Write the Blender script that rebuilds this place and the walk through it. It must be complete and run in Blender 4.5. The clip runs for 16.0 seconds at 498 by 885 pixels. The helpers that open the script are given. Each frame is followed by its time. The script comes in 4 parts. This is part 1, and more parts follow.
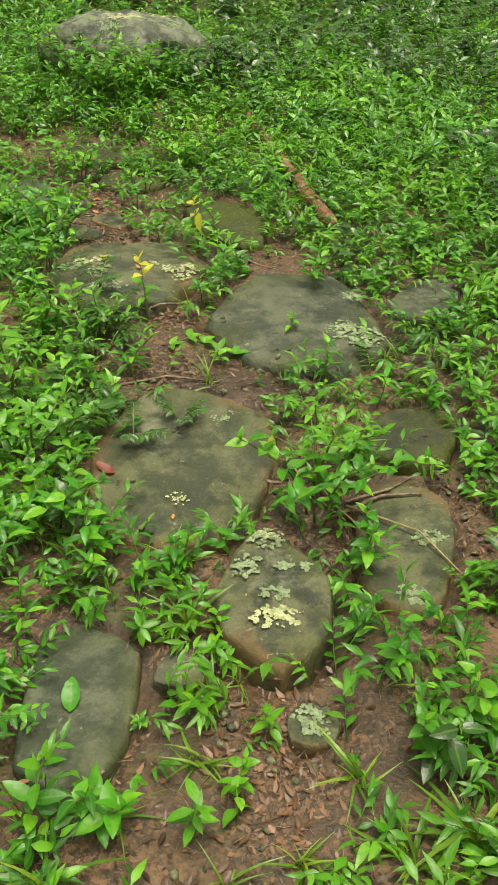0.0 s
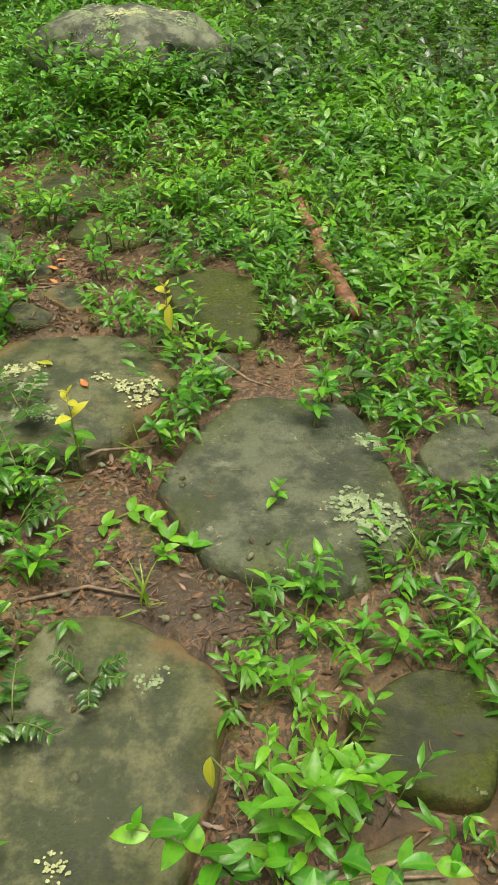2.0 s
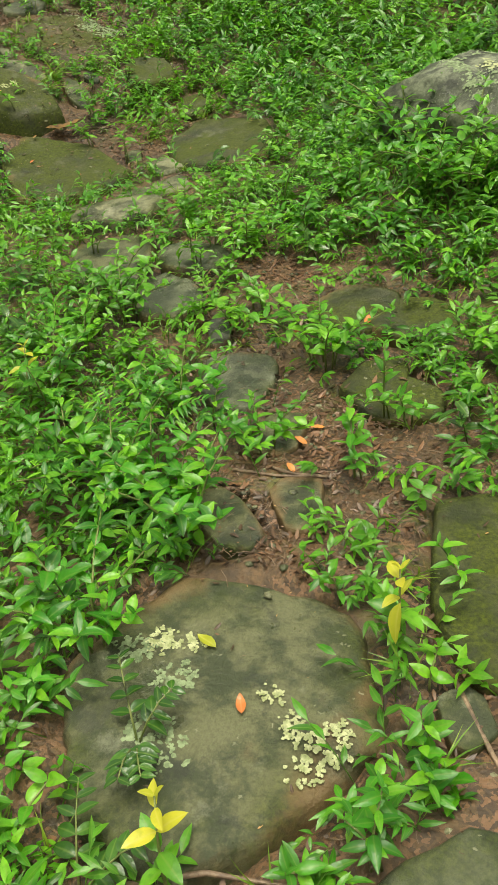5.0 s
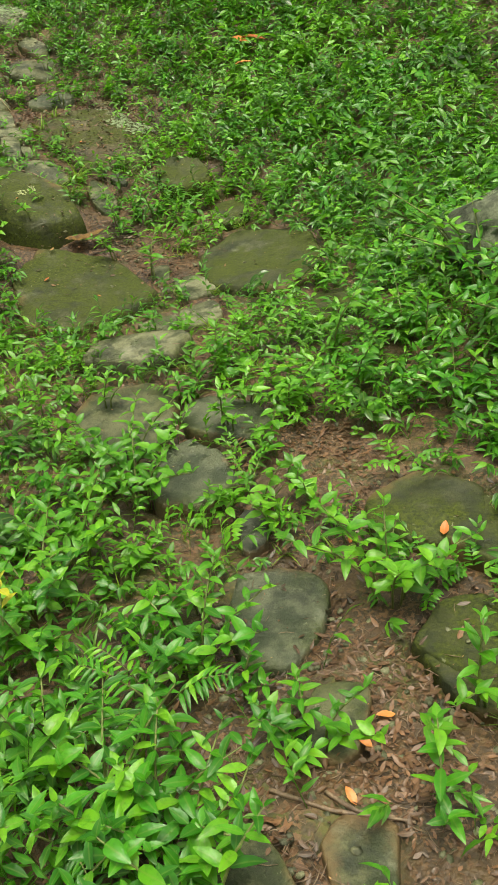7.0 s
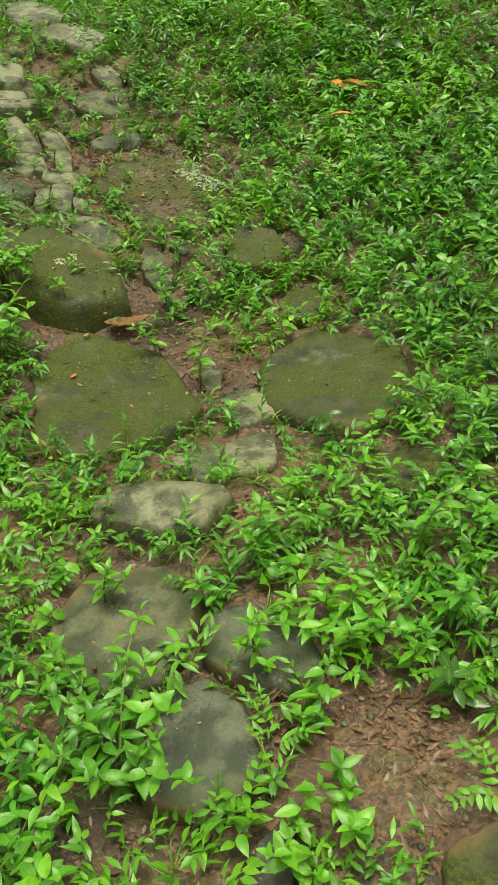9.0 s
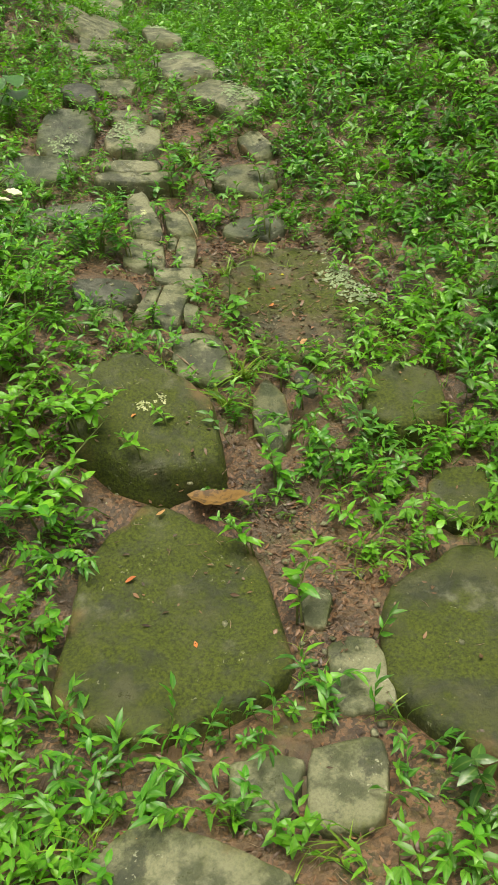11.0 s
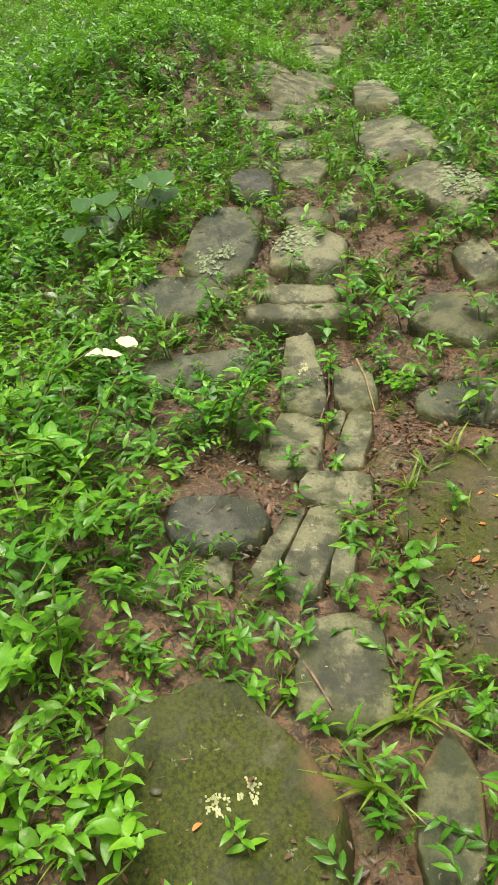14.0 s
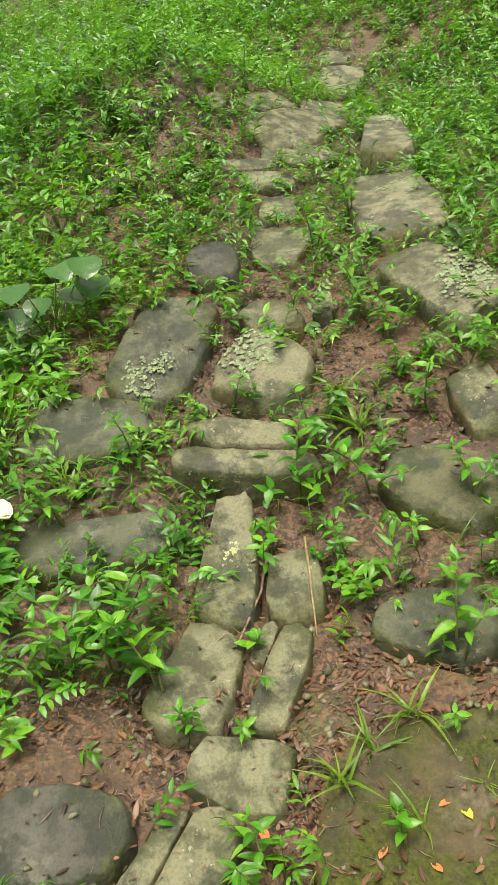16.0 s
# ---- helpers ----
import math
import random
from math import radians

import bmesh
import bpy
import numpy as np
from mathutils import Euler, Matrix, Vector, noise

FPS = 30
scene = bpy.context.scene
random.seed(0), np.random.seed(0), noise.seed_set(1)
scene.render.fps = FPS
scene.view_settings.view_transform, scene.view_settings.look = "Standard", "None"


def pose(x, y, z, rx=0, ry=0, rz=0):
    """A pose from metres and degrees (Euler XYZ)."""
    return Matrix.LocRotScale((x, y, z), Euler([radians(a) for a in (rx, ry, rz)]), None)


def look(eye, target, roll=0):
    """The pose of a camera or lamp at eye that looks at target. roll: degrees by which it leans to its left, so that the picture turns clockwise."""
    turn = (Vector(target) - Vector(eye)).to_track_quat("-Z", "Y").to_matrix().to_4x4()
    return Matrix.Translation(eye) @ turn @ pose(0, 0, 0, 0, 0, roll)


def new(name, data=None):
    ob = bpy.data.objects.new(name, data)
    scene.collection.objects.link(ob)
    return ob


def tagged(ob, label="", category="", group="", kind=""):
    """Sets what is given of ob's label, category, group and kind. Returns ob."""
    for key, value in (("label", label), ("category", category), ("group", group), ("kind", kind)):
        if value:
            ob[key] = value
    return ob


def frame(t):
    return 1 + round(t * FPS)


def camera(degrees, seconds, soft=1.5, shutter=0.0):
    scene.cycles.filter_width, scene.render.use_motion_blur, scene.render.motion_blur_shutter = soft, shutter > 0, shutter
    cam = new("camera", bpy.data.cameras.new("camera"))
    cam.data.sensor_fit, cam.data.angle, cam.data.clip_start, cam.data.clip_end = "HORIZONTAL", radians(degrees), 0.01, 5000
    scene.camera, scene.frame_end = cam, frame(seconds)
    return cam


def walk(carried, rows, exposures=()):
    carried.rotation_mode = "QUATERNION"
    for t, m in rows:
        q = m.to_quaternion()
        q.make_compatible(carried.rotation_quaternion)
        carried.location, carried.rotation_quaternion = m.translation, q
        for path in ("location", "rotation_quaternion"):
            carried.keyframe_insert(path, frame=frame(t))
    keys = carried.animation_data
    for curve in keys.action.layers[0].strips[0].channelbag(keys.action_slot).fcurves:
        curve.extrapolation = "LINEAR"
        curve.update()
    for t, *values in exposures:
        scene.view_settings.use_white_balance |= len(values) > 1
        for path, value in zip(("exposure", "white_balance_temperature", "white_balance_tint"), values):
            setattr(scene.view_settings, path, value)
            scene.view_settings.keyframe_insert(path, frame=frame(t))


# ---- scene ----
# ---- camera and its walk ----
cam = camera(33.4, 16.0, 0.8)
EXPOSURE = 0.98
SKY, SUN = 0.085, 1.5
PATH = [
    (0, (0.175, 0.133, 1.446), (0.045, 1.755, 0.283), 0.3),
    (0.5, (0.196, 0.377, 1.379), (-0.022, 1.973, 0.193), -1.6),
    (1, (0.169, 0.718, 1.404), (-0.034, 2.304, 0.203), -1.2),
    (1.5, (0.157, 0.917, 1.425), (-0.049, 2.488, 0.205), -0.1),
    (2, (0.291, 1.259, 1.443), (0.047, 2.828, 0.227), -0.7),
    (2.5, (0.3, 1.471, 1.44), (-0.13, 3.02, 0.251), -1.4),
    (3, (0.308, 1.824, 1.401), (-0.19, 3.353, 0.211), -2.1),
    (3.5, (0.278, 1.994, 1.399), (-0.342, 3.478, 0.21), -4.2),
    (4, (0.276, 2.225, 1.369), (-0.577, 3.598, 0.191), -7.1),
    (4.5, (0.274, 2.43, 1.431), (-0.722, 3.71, 0.261), -8.1),
    (4.7, (0.259, 2.469, 1.427), (-0.759, 3.729, 0.255), -8.0),
    (6.8, (-0.253, 3.175, 1.493), (-1.387, 4.452, 0.452), -9.2),
    (7, (-0.282, 3.215, 1.494), (-1.416, 4.488, 0.449), -8.6),
    (7.5, (-0.463, 3.39, 1.468), (-1.611, 4.667, 0.443), -6.7),
    (8, (-0.665, 3.553, 1.53), (-1.833, 4.807, 0.498), -5.3),
    (8.5, (-0.766, 3.769, 1.48), (-2.0, 4.97, 0.462), -6.5),
    (9, (-0.877, 4.032, 1.599), (-2.132, 5.21, 0.581), -5.4),
    (9.5, (-1.069, 4.201, 1.601), (-2.417, 5.284, 0.596), -5.8),
    (9.7, (-1.156, 4.273, 1.599), (-2.515, 5.347, 0.599), -5.8),
    (11.8, (-1.935, 5.317, 1.715), (-3.558, 6.037, 0.796), -6.4),
    (12, (-1.996, 5.368, 1.705), (-3.641, 6.039, 0.786), -6.9),
    (12.5, (-2.222, 5.648, 1.682), (-3.949, 6.164, 0.815), -9.1),
    (13, (-2.443, 5.763, 1.727), (-4.191, 6.215, 0.865), -8.3),
    (13.5, (-2.765, 5.876, 1.815), (-4.521, 6.303, 0.959), -9.5),
    (14, (-2.94, 5.952, 1.795), (-4.71, 6.38, 0.968), -9.6),
    (14.5, (-3.093, 6.218, 1.877), (-4.871, 6.607, 1.05), -10.7),
    (15, (-3.258, 6.339, 1.859), (-5.046, 6.72, 1.047), -10.4),
    (15.5, (-3.563, 6.553, 1.909), (-5.346, 6.895, 1.07), -10.5),
    (16, (-3.727, 6.637, 1.95), (-5.523, 6.938, 1.124), -9.7),
]
walk(cam, [(t, look(eye, target, roll)) for t, eye, target, roll in PATH], [(0.0, EXPOSURE + 0.15, 7700, 6), (4.5, EXPOSURE + 0.16, 7600, 4), (9.5, EXPOSURE + 0.16, 7600, 1), (12.0, EXPOSURE + 0.2, 7500, 9), (16.0, EXPOSURE + 0.36, 7450, 13)])


# ---- world, sun and sky ----
world = bpy.data.worlds.new("overcast_sky")
scene.world = world
world.use_nodes = True
wn, wl = world.node_tree.nodes, world.node_tree.links
sky = wn.new("ShaderNodeTexSky")
sky.sky_type, sky.sun_disc = "NISHITA", False
sky.sun_elevation, sky.sun_rotation = radians(84), radians(108)
sky.air_density, sky.dust_density, sky.ozone_density = 1.0, 6.0, 0.3
pale = wn.new("ShaderNodeHueSaturation")
pale.inputs["Saturation"].default_value = 0.12
wl.new(sky.outputs["Color"], pale.inputs["Color"])
wl.new(pale.outputs["Color"], wn["Background"].inputs["Color"])
wn["Background"].inputs["Strength"].default_value = SKY
sun_data = bpy.data.lights.new("sun", "SUN")
sun_data.energy, sun_data.angle, sun_data.color = SUN, radians(28), (1.0, 0.97, 0.92)
sun = new("sun", sun_data)
sun.matrix_world = look((-2.6, 4.2, 9), (-3.5, 4.5, 0))


# ---- materials ----
class Nodes:
    """A short way to write a node material."""

    def __init__(self, name):
        self.material = bpy.data.materials.new(name)
        self.material.use_nodes = True
        self.tree = self.material.node_tree
        self.shader = self.tree.nodes["Principled BSDF"]
        self.out = self.tree.nodes["Material Output"]

    def put(self, socket, value):
        if isinstance(value, bpy.types.NodeSocket):
            self.tree.links.new(value, socket)
        elif isinstance(value, tuple) and len(value) == 3:
            socket.default_value = (*value, 1.0) if len(socket.default_value) == 4 else value
        else:
            socket.default_value = value

    def node(self, kind, out=0, **inputs):
        n = self.tree.nodes.new(kind)
        for key, value in inputs.items():
            self.put(n.inputs[key.replace("_", " ")], value)
        return n.outputs[out]

    def place(self):
        return self.node("ShaderNodeNewGeometry", "Position")

    def noise(self, scale, detail=4.0, rough=0.55, where=None):
        return self.node("ShaderNodeTexNoise", 0, Vector=where or self.place(), Scale=scale, Detail=detail, Roughness=rough)

    def step(self, value, low, high):
        n = self.tree.nodes.new("ShaderNodeMapRange")
        n.interpolation_type = "SMOOTHSTEP"
        self.put(n.inputs["Value"], value)
        self.put(n.inputs["From Min"], low)
        self.put(n.inputs["From Max"], high)
        return n.outputs[0]

    def maths(self, operation, a, b=0.0):
        n = self.tree.nodes.new("ShaderNodeMath")
        n.operation = operation
        self.put(n.inputs[0], a)
        self.put(n.inputs[1], b)
        return n.outputs[0]

    def mix(self, factor, a, b, blend="MIX"):
        n = self.tree.nodes.new("ShaderNodeMix")
        n.data_type, n.blend_type = "RGBA", blend
        self.put(n.inputs[0], factor)
        self.put(n.inputs[6], a)
        self.put(n.inputs[7], b)
        return n.outputs[2]

    def bump(self, height, strength, distance):
        return self.node("ShaderNodeBump", 0, Height=height, Strength=strength, Distance=distance)

    def attribute(self, name):
        n = self.tree.nodes.new("ShaderNodeAttribute")
        n.attribute_name = name
        return n.outputs["Fac"]

    def chance(self):
        """A number of its own for each piece and each leaf."""
        a = self.node("ShaderNodeNewGeometry", "Random Per Island")
        b = self.node("ShaderNodeObjectInfo", "Random")
        return self.maths("FRACT", self.maths("ADD", a, b))

    def finish(self, colour, roughness, normal=None, specular=0.5):
        self.put(self.shader.inputs["Base Color"], colour)
        self.put(self.shader.inputs["Roughness"], roughness)
        self.put(self.shader.inputs["Specular IOR Level"], specular)
        if normal:
            self.put(self.shader.inputs["Normal"], normal)
        return self.material


def leaf_material(name, dark, mid, light, rib=(0.2, 0.3, 0.06), rough=0.36, through_light=0.36, blotch=0.0):
    n = Nodes(name)
    r = n.chance()
    colour = n.mix(n.step(r, 0.05, 0.6), dark, mid)
    colour = n.mix(n.step(r, 0.62, 1.0), colour, light)
    colour = n.mix(n.step(n.noise(1.3, 3.0), 0.42, 0.66), colour, n.mix(0.6, colour, light))
    colour = n.mix(n.maths("MULTIPLY", n.step(n.noise(70.0, 4.0), 0.45, 0.7), 0.45), colour, dark)
    colour = n.mix(n.maths("MULTIPLY", n.step(n.noise(3.1, 3.0), 0.5, 0.68), 0.45), colour, dark)
    colour = n.mix(n.maths("MULTIPLY", n.step(n.attribute("rib"), 0.75, 1.0), 0.4), colour, rib)
    colour = n.mix(n.maths("MULTIPLY", n.step(n.noise(34.0, 5.0, 0.7), 0.48, 0.6), blotch), colour, (0.03, 0.016, 0.007))
    n.finish(colour, n.maths("ADD", n.maths("MULTIPLY", n.noise(40.0, 2.0), 0.2), rough - 0.1), n.bump(n.noise(130.0, 3.0), 0.4, 0.003), 0.5)
    glow = n.tree.nodes.new("ShaderNodeBsdfTranslucent")
    n.put(glow.inputs["Color"], n.mix(0.5, colour, light))
    both = n.tree.nodes.new("ShaderNodeMixShader")
    both.inputs[0].default_value = through_light
    n.tree.links.new(n.shader.outputs[0], both.inputs[1])
    n.tree.links.new(glow.outputs[0], both.inputs[2])
    n.tree.links.new(both.outputs[0], n.out.inputs["Surface"])
    return n.material


LEAF_BRIGHT = leaf_material("leaf_bright", (0.021, 0.15, 0.01), (0.06, 0.3, 0.014), (0.185, 0.48, 0.026))
LEAF_COVER = leaf_material("leaf_cover", (0.019, 0.11, 0.009), (0.051, 0.25, 0.014), (0.165, 0.44, 0.028))
# Own dark green of feathered leaves; on the bank herbs it stands for shade.
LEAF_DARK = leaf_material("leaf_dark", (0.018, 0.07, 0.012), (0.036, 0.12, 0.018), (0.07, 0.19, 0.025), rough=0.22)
LEAF_WET = leaf_material("leaf_wet", (0.02, 0.09, 0.015), (0.03, 0.12, 0.02), (0.05, 0.16, 0.03), rib=(0.05, 0.15, 0.03), rough=0.17, through_light=0.15)
LEAF_YELLOW = leaf_material("leaf_yellow", (0.3, 0.36, 0.03), (0.5, 0.5, 0.04), (0.62, 0.58, 0.06), rib=(0.6, 0.55, 0.15))
LEAF_DEAD = leaf_material("leaf_dead", (0.018, 0.012, 0.007), (0.06, 0.033, 0.017), (0.21, 0.105, 0.05), rib=(0.2, 0.12, 0.07), rough=0.45, through_light=0.05)
LEAF_ORANGE = leaf_material("leaf_orange", (0.38, 0.1, 0.03), (0.5, 0.17, 0.04), (0.6, 0.26, 0.07), rib=(0.5, 0.25, 0.1), rough=0.4, through_light=0.1)
LEAF_RED = leaf_material("leaf_red", (0.13, 0.025, 0.02), (0.16, 0.035, 0.025), (0.22, 0.06, 0.04), rib=(0.4, 0.12, 0.08), rough=0.4, through_light=0.1)
LEAF_TAN = leaf_material("leaf_tan", (0.32, 0.17, 0.06), (0.42, 0.24, 0.09), (0.5, 0.31, 0.14), rib=(0.55, 0.4, 0.2), rough=0.35, through_light=0.1)
LEAF_CURLED = leaf_material("leaf_curled", (0.1, 0.055, 0.012), (0.15, 0.08, 0.018), (0.2, 0.115, 0.03), rib=(0.24, 0.15, 0.05), rough=0.5, through_light=0.03, blotch=0.8)
LEAF_PALE = leaf_material("leaf_pale", (0.6, 0.62, 0.36), (0.68, 0.68, 0.44), (0.74, 0.74, 0.5), rib=(0.7, 0.7, 0.5), through_light=0.15)
GRASS = leaf_material("grass_blade", (0.05, 0.15, 0.01), (0.11, 0.26, 0.016), (0.25, 0.38, 0.04))


def soil_material():
    n = Nodes("wet_red_soil")
    a, b = n.noise(2.2, 5.0), n.noise(38.0, 6.0, 0.7)
    colour = n.mix(n.step(a, 0.35, 0.65), (0.05, 0.032, 0.014), (0.15, 0.09, 0.037))
    colour = n.mix(n.step(b, 0.35, 0.7), n.mix(0.6, colour, (0.025, 0.016, 0.01)), colour)
    colour = n.mix(n.maths("MULTIPLY", n.step(n.noise(6.0, 3.0), 0.6, 0.75), 0.5), colour, (0.06, 0.075, 0.02))
    moss = n.maths("MULTIPLY", n.step(n.noise(3.4, 6.0, 0.66), 0.53, 0.62), 0.75)
    colour = n.mix(moss, colour, n.mix(n.step(n.noise(55.0, 3.0), 0.35, 0.65), (0.025, 0.036, 0.006), (0.085, 0.1, 0.012)))
    warp = n.tree.nodes.new("ShaderNodeVectorMath")
    warp.operation = "MULTIPLY_ADD"
    n.put(warp.inputs[0], n.node("ShaderNodeTexNoise", 1, Vector=n.place(), Scale=45.0, Detail=3.0))
    warp.inputs[1].default_value = (0.03, 0.03, 0.03)
    n.put(warp.inputs[2], n.place())
    crumbs = n.node("ShaderNodeTexVoronoi", 1, Vector=warp.outputs[0], Scale=105.0)
    patch = n.step(n.noise(4.6, 5.0, 0.6), 0.36, 0.56)
    colour = n.mix(n.maths("MULTIPLY", patch, n.step(crumbs, 0.5, 0.4)), colour, n.mix(0.6, colour, (0.02, 0.012, 0.008)))
    colour = n.mix(n.maths("MULTIPLY", patch, n.step(crumbs, 0.6, 0.68)), colour, (0.15, 0.082, 0.04))
    grain = n.node("ShaderNodeTexVoronoi", 0, Vector=n.place(), Scale=95.0)
    height = n.maths("ADD", b, n.maths("ADD", n.maths("MULTIPLY", grain, 0.25), n.maths("MULTIPLY", crumbs, 0.7)))
    return n.finish(colour, n.maths("ADD", n.maths("MULTIPLY", a, 0.45), 0.24), n.bump(height, 0.7, 0.012))


def stone_material(name, base, pale, moss, mud, dark, speck=0.5):
    """Sandstone with amounts of moss, washed-on mud, dark algae and pale lichen specks."""
    n = Nodes(name)
    r = n.node("ShaderNodeObjectInfo", "Random")
    where = n.node("ShaderNodeVectorMath", 0)
    vm = n.tree.nodes[-1]
    n.tree.links.new(n.place(), vm.inputs[0])
    n.tree.links.new(r, vm.inputs[1])
    big, mid, fine = n.noise(3.2, 4.0, 0.6, where), n.noise(14.0, 5.0, 0.62, where), n.noise(120.0, 4.0, 0.7, where)
    cloud = n.noise(8.0, 9.0, 0.68, where)
    colour = n.mix(n.step(cloud, 0.43, 0.58), base, pale)
    colour = n.mix(n.step(n.noise(23.0, 7.0, 0.7, where), 0.55, 0.68), colour, n.mix(0.6, colour, pale))
    colour = n.mix(n.maths("MULTIPLY", n.step(fine, 0.4, 0.68), 0.55), colour, n.mix(0.6, colour, (0.02, 0.024, 0.014)))
    blot = n.noise(5.5, 8.0, 0.72, where)
    colour = n.mix(n.maths("MULTIPLY", n.step(blot, 0.53, 0.6), dark), colour, (0.022, 0.027, 0.019))
    streak = n.noise(3.1, 8.0, 0.75, where)
    colour = n.mix(n.maths("MULTIPLY", n.step(streak, 0.56, 0.66), 0.55), colour, n.mix(0.5, pale, (0.3, 0.31, 0.24)))
    moss_at = n.step(n.maths("ADD", n.maths("MULTIPLY", big, 0.65), n.maths("MULTIPLY", mid, 0.35)), 0.74 - 0.42 * moss, 0.86 - 0.36 * moss)
    moss_at = n.maths("MAXIMUM", moss_at, n.maths("MULTIPLY", n.attribute("rim"), n.step(n.noise(6.0, 4.0, 0.6, where), 0.42, 0.6)))
    green = n.mix(n.step(n.noise(95.0, 5.0, 0.7, where), 0.3, 0.72), (0.014, 0.023, 0.003), (0.075, 0.098, 0.005))
    colour = n.mix(n.maths("MULTIPLY", moss_at, 0.9 if moss > 0.6 else 0.6), colour, green)
    rim = n.attribute("rim")
    mud_at = n.step(n.maths("ADD", n.maths("MULTIPLY", rim, 0.3), n.maths("MULTIPLY", n.noise(3.6, 6.0, 0.65, where), 1.15)), 0.98 - 0.5 * mud, 1.2 - 0.5 * mud)
    colour = n.mix(n.maths("MULTIPLY", mud_at, 0.75), colour, (0.15, 0.092, 0.042))
    warp = n.tree.nodes.new("ShaderNodeVectorMath")
    warp.operation = "MULTIPLY_ADD"
    n.put(warp.inputs[0], n.node("ShaderNodeTexNoise", 1, Vector=where, Scale=60.0, Detail=3.0))
    warp.inputs[1].default_value = (0.05, 0.05, 0.05)
    n.put(warp.inputs[2], where)
    cells = n.node("ShaderNodeTexVoronoi", 0, Vector=warp.outputs[0], Scale=34.0)
    spots = n.maths("MULTIPLY", n.step(cells, 0.2, 0.14), n.step(n.noise(7.0, 2.0, 0.5, where), 0.56, 0.62))
    colour = n.mix(n.maths("MULTIPLY", spots, speck * 0.7), colour, (0.38, 0.39, 0.27))
    height = n.maths("ADD", n.maths("MULTIPLY", cloud, 1.3), n.maths("ADD", n.maths("MULTIPLY", fine, 0.24), n.maths("MULTIPLY", moss_at, 0.3)))
    rough = n.maths("ADD", n.maths("MULTIPLY", moss_at, 0.3), n.maths("ADD", n.maths("MULTIPLY", mid, 0.3), 0.36))
    wet = n.maths("MULTIPLY", n.step(n.noise(4.2, 5.0, 0.62, where), 0.54, 0.64), n.maths("SUBTRACT", 1.0, n.maths("MULTIPLY", moss_at, 0.6)))
    rough = n.maths("SUBTRACT", rough, n.maths("MULTIPLY", wet, 0.3))
    return n.finish(colour, rough, n.bump(height, 0.75, 0.018), 0.36)


STONE = {
    "slab": stone_material("wet_grey_slab", (0.036, 0.047, 0.021), (0.112, 0.118, 0.058), 0.42, 0.45, 0.65),
    "clean": stone_material("grey_slab", (0.034, 0.046, 0.025), (0.097, 0.11, 0.067), 0.24, 0.3, 0.65),
    "moss": stone_material("mossy_slab", (0.016, 0.022, 0.007), (0.052, 0.057, 0.02), 0.86, 0.24, 0.4, 0.45),
    "block": stone_material("tan_sandstone_block", (0.064, 0.074, 0.036), (0.195, 0.2, 0.115), 0.45, 0.25, 0.7, 0.8),
    "dark": stone_material("dark_stone", (0.03, 0.036, 0.027), (0.08, 0.085, 0.064), 0.2, 0.2, 0.6, 0.5),
    "lichened": stone_material("lichened_rock", (0.05, 0.062, 0.036), (0.17, 0.195, 0.125), 0.35, 0.0, 0.8, 1.0),
    "mud": stone_material("muddy_mossy_rock", (0.035, 0.03, 0.012), (0.088, 0.066, 0.029), 0.8, 0.3, 0.3, 0.5),
}


def lichen_material(name, a, b):
    n = Nodes(name)
    colour = n.mix(n.step(n.noise(60.0, 4.0), 0.35, 0.65), a, b)
    colour = n.mix(n.maths("MULTIPLY", n.step(n.noise(190.0, 3.0), 0.52, 0.7), 0.5), colour, (0.16, 0.19, 0.12))
    return n.finish(colour, 0.85, n.bump(n.noise(150.0, 4.0), 0.9, 0.006), 0.2)


LICHEN_GREEN = lichen_material("lichen_grey_green", (0.14, 0.19, 0.1), (0.25, 0.32, 0.18))
LICHEN_PALE = lichen_material("lichen_pale", (0.26, 0.3, 0.14), (0.44, 0.47, 0.27))


def bark_material(name, a, b):
    n = Nodes(name)
    grain = n.noise(45.0, 5.0, 0.65)
    return n.finish(n.mix(n.step(grain, 0.35, 0.65), a, b), 0.55, n.bump(grain, 0.8, 0.006))


BARK = bark_material("peeled_red_bark", (0.1, 0.045, 0.026), (0.26, 0.12, 0.06))
TWIG = bark_material("dead_twig", (0.09, 0.06, 0.04), (0.24, 0.17, 0.11))
STRAW = bark_material("dry_straw", (0.2, 0.15, 0.07), (0.33, 0.26, 0.13))
STEM = bark_material("green_stem", (0.1, 0.14, 0.03), (0.17, 0.2, 0.06))


# ---- the lie of the land ----
BUMPS = [(0.1, 0.4, -0.038), (0.1, 1.4, -0.008), (0.0, 2.3, -0.008), (-0.2, 3.2, 0.010), (-0.8, 4.0, 0.057), (-1.5, 4.7, -0.125), (-2.3, 5.3, 0.101), (-3.1, 5.9, -0.060), (-3.9, 6.3, -0.069), (-4.7, 6.6, -0.116), (-5.5, 7.0, -0.109), (-6.4, 7.3, 0.052), (-7.4, 7.8, -0.101), (-8.5, 8.3, -0.338), (-4.8, 7.5, 0.012), (-5.2, 6.0, 0.663), (-6.6, 6.3, 0.249), (-0.9, 6.4, 0.165), (-4.2, 8.8, -0.138), (-2.6, 7.0, 0.047), (-5.6, 6.3, -0.414), (-7.6, 6.9, 0.008), (-9.6, 9.0, -0.333), (-9.0, 7.4, 0.571)]
RAMP, RISE, LEVEL, SPREAD = 0.354, -0.136, -0.029, 0.8


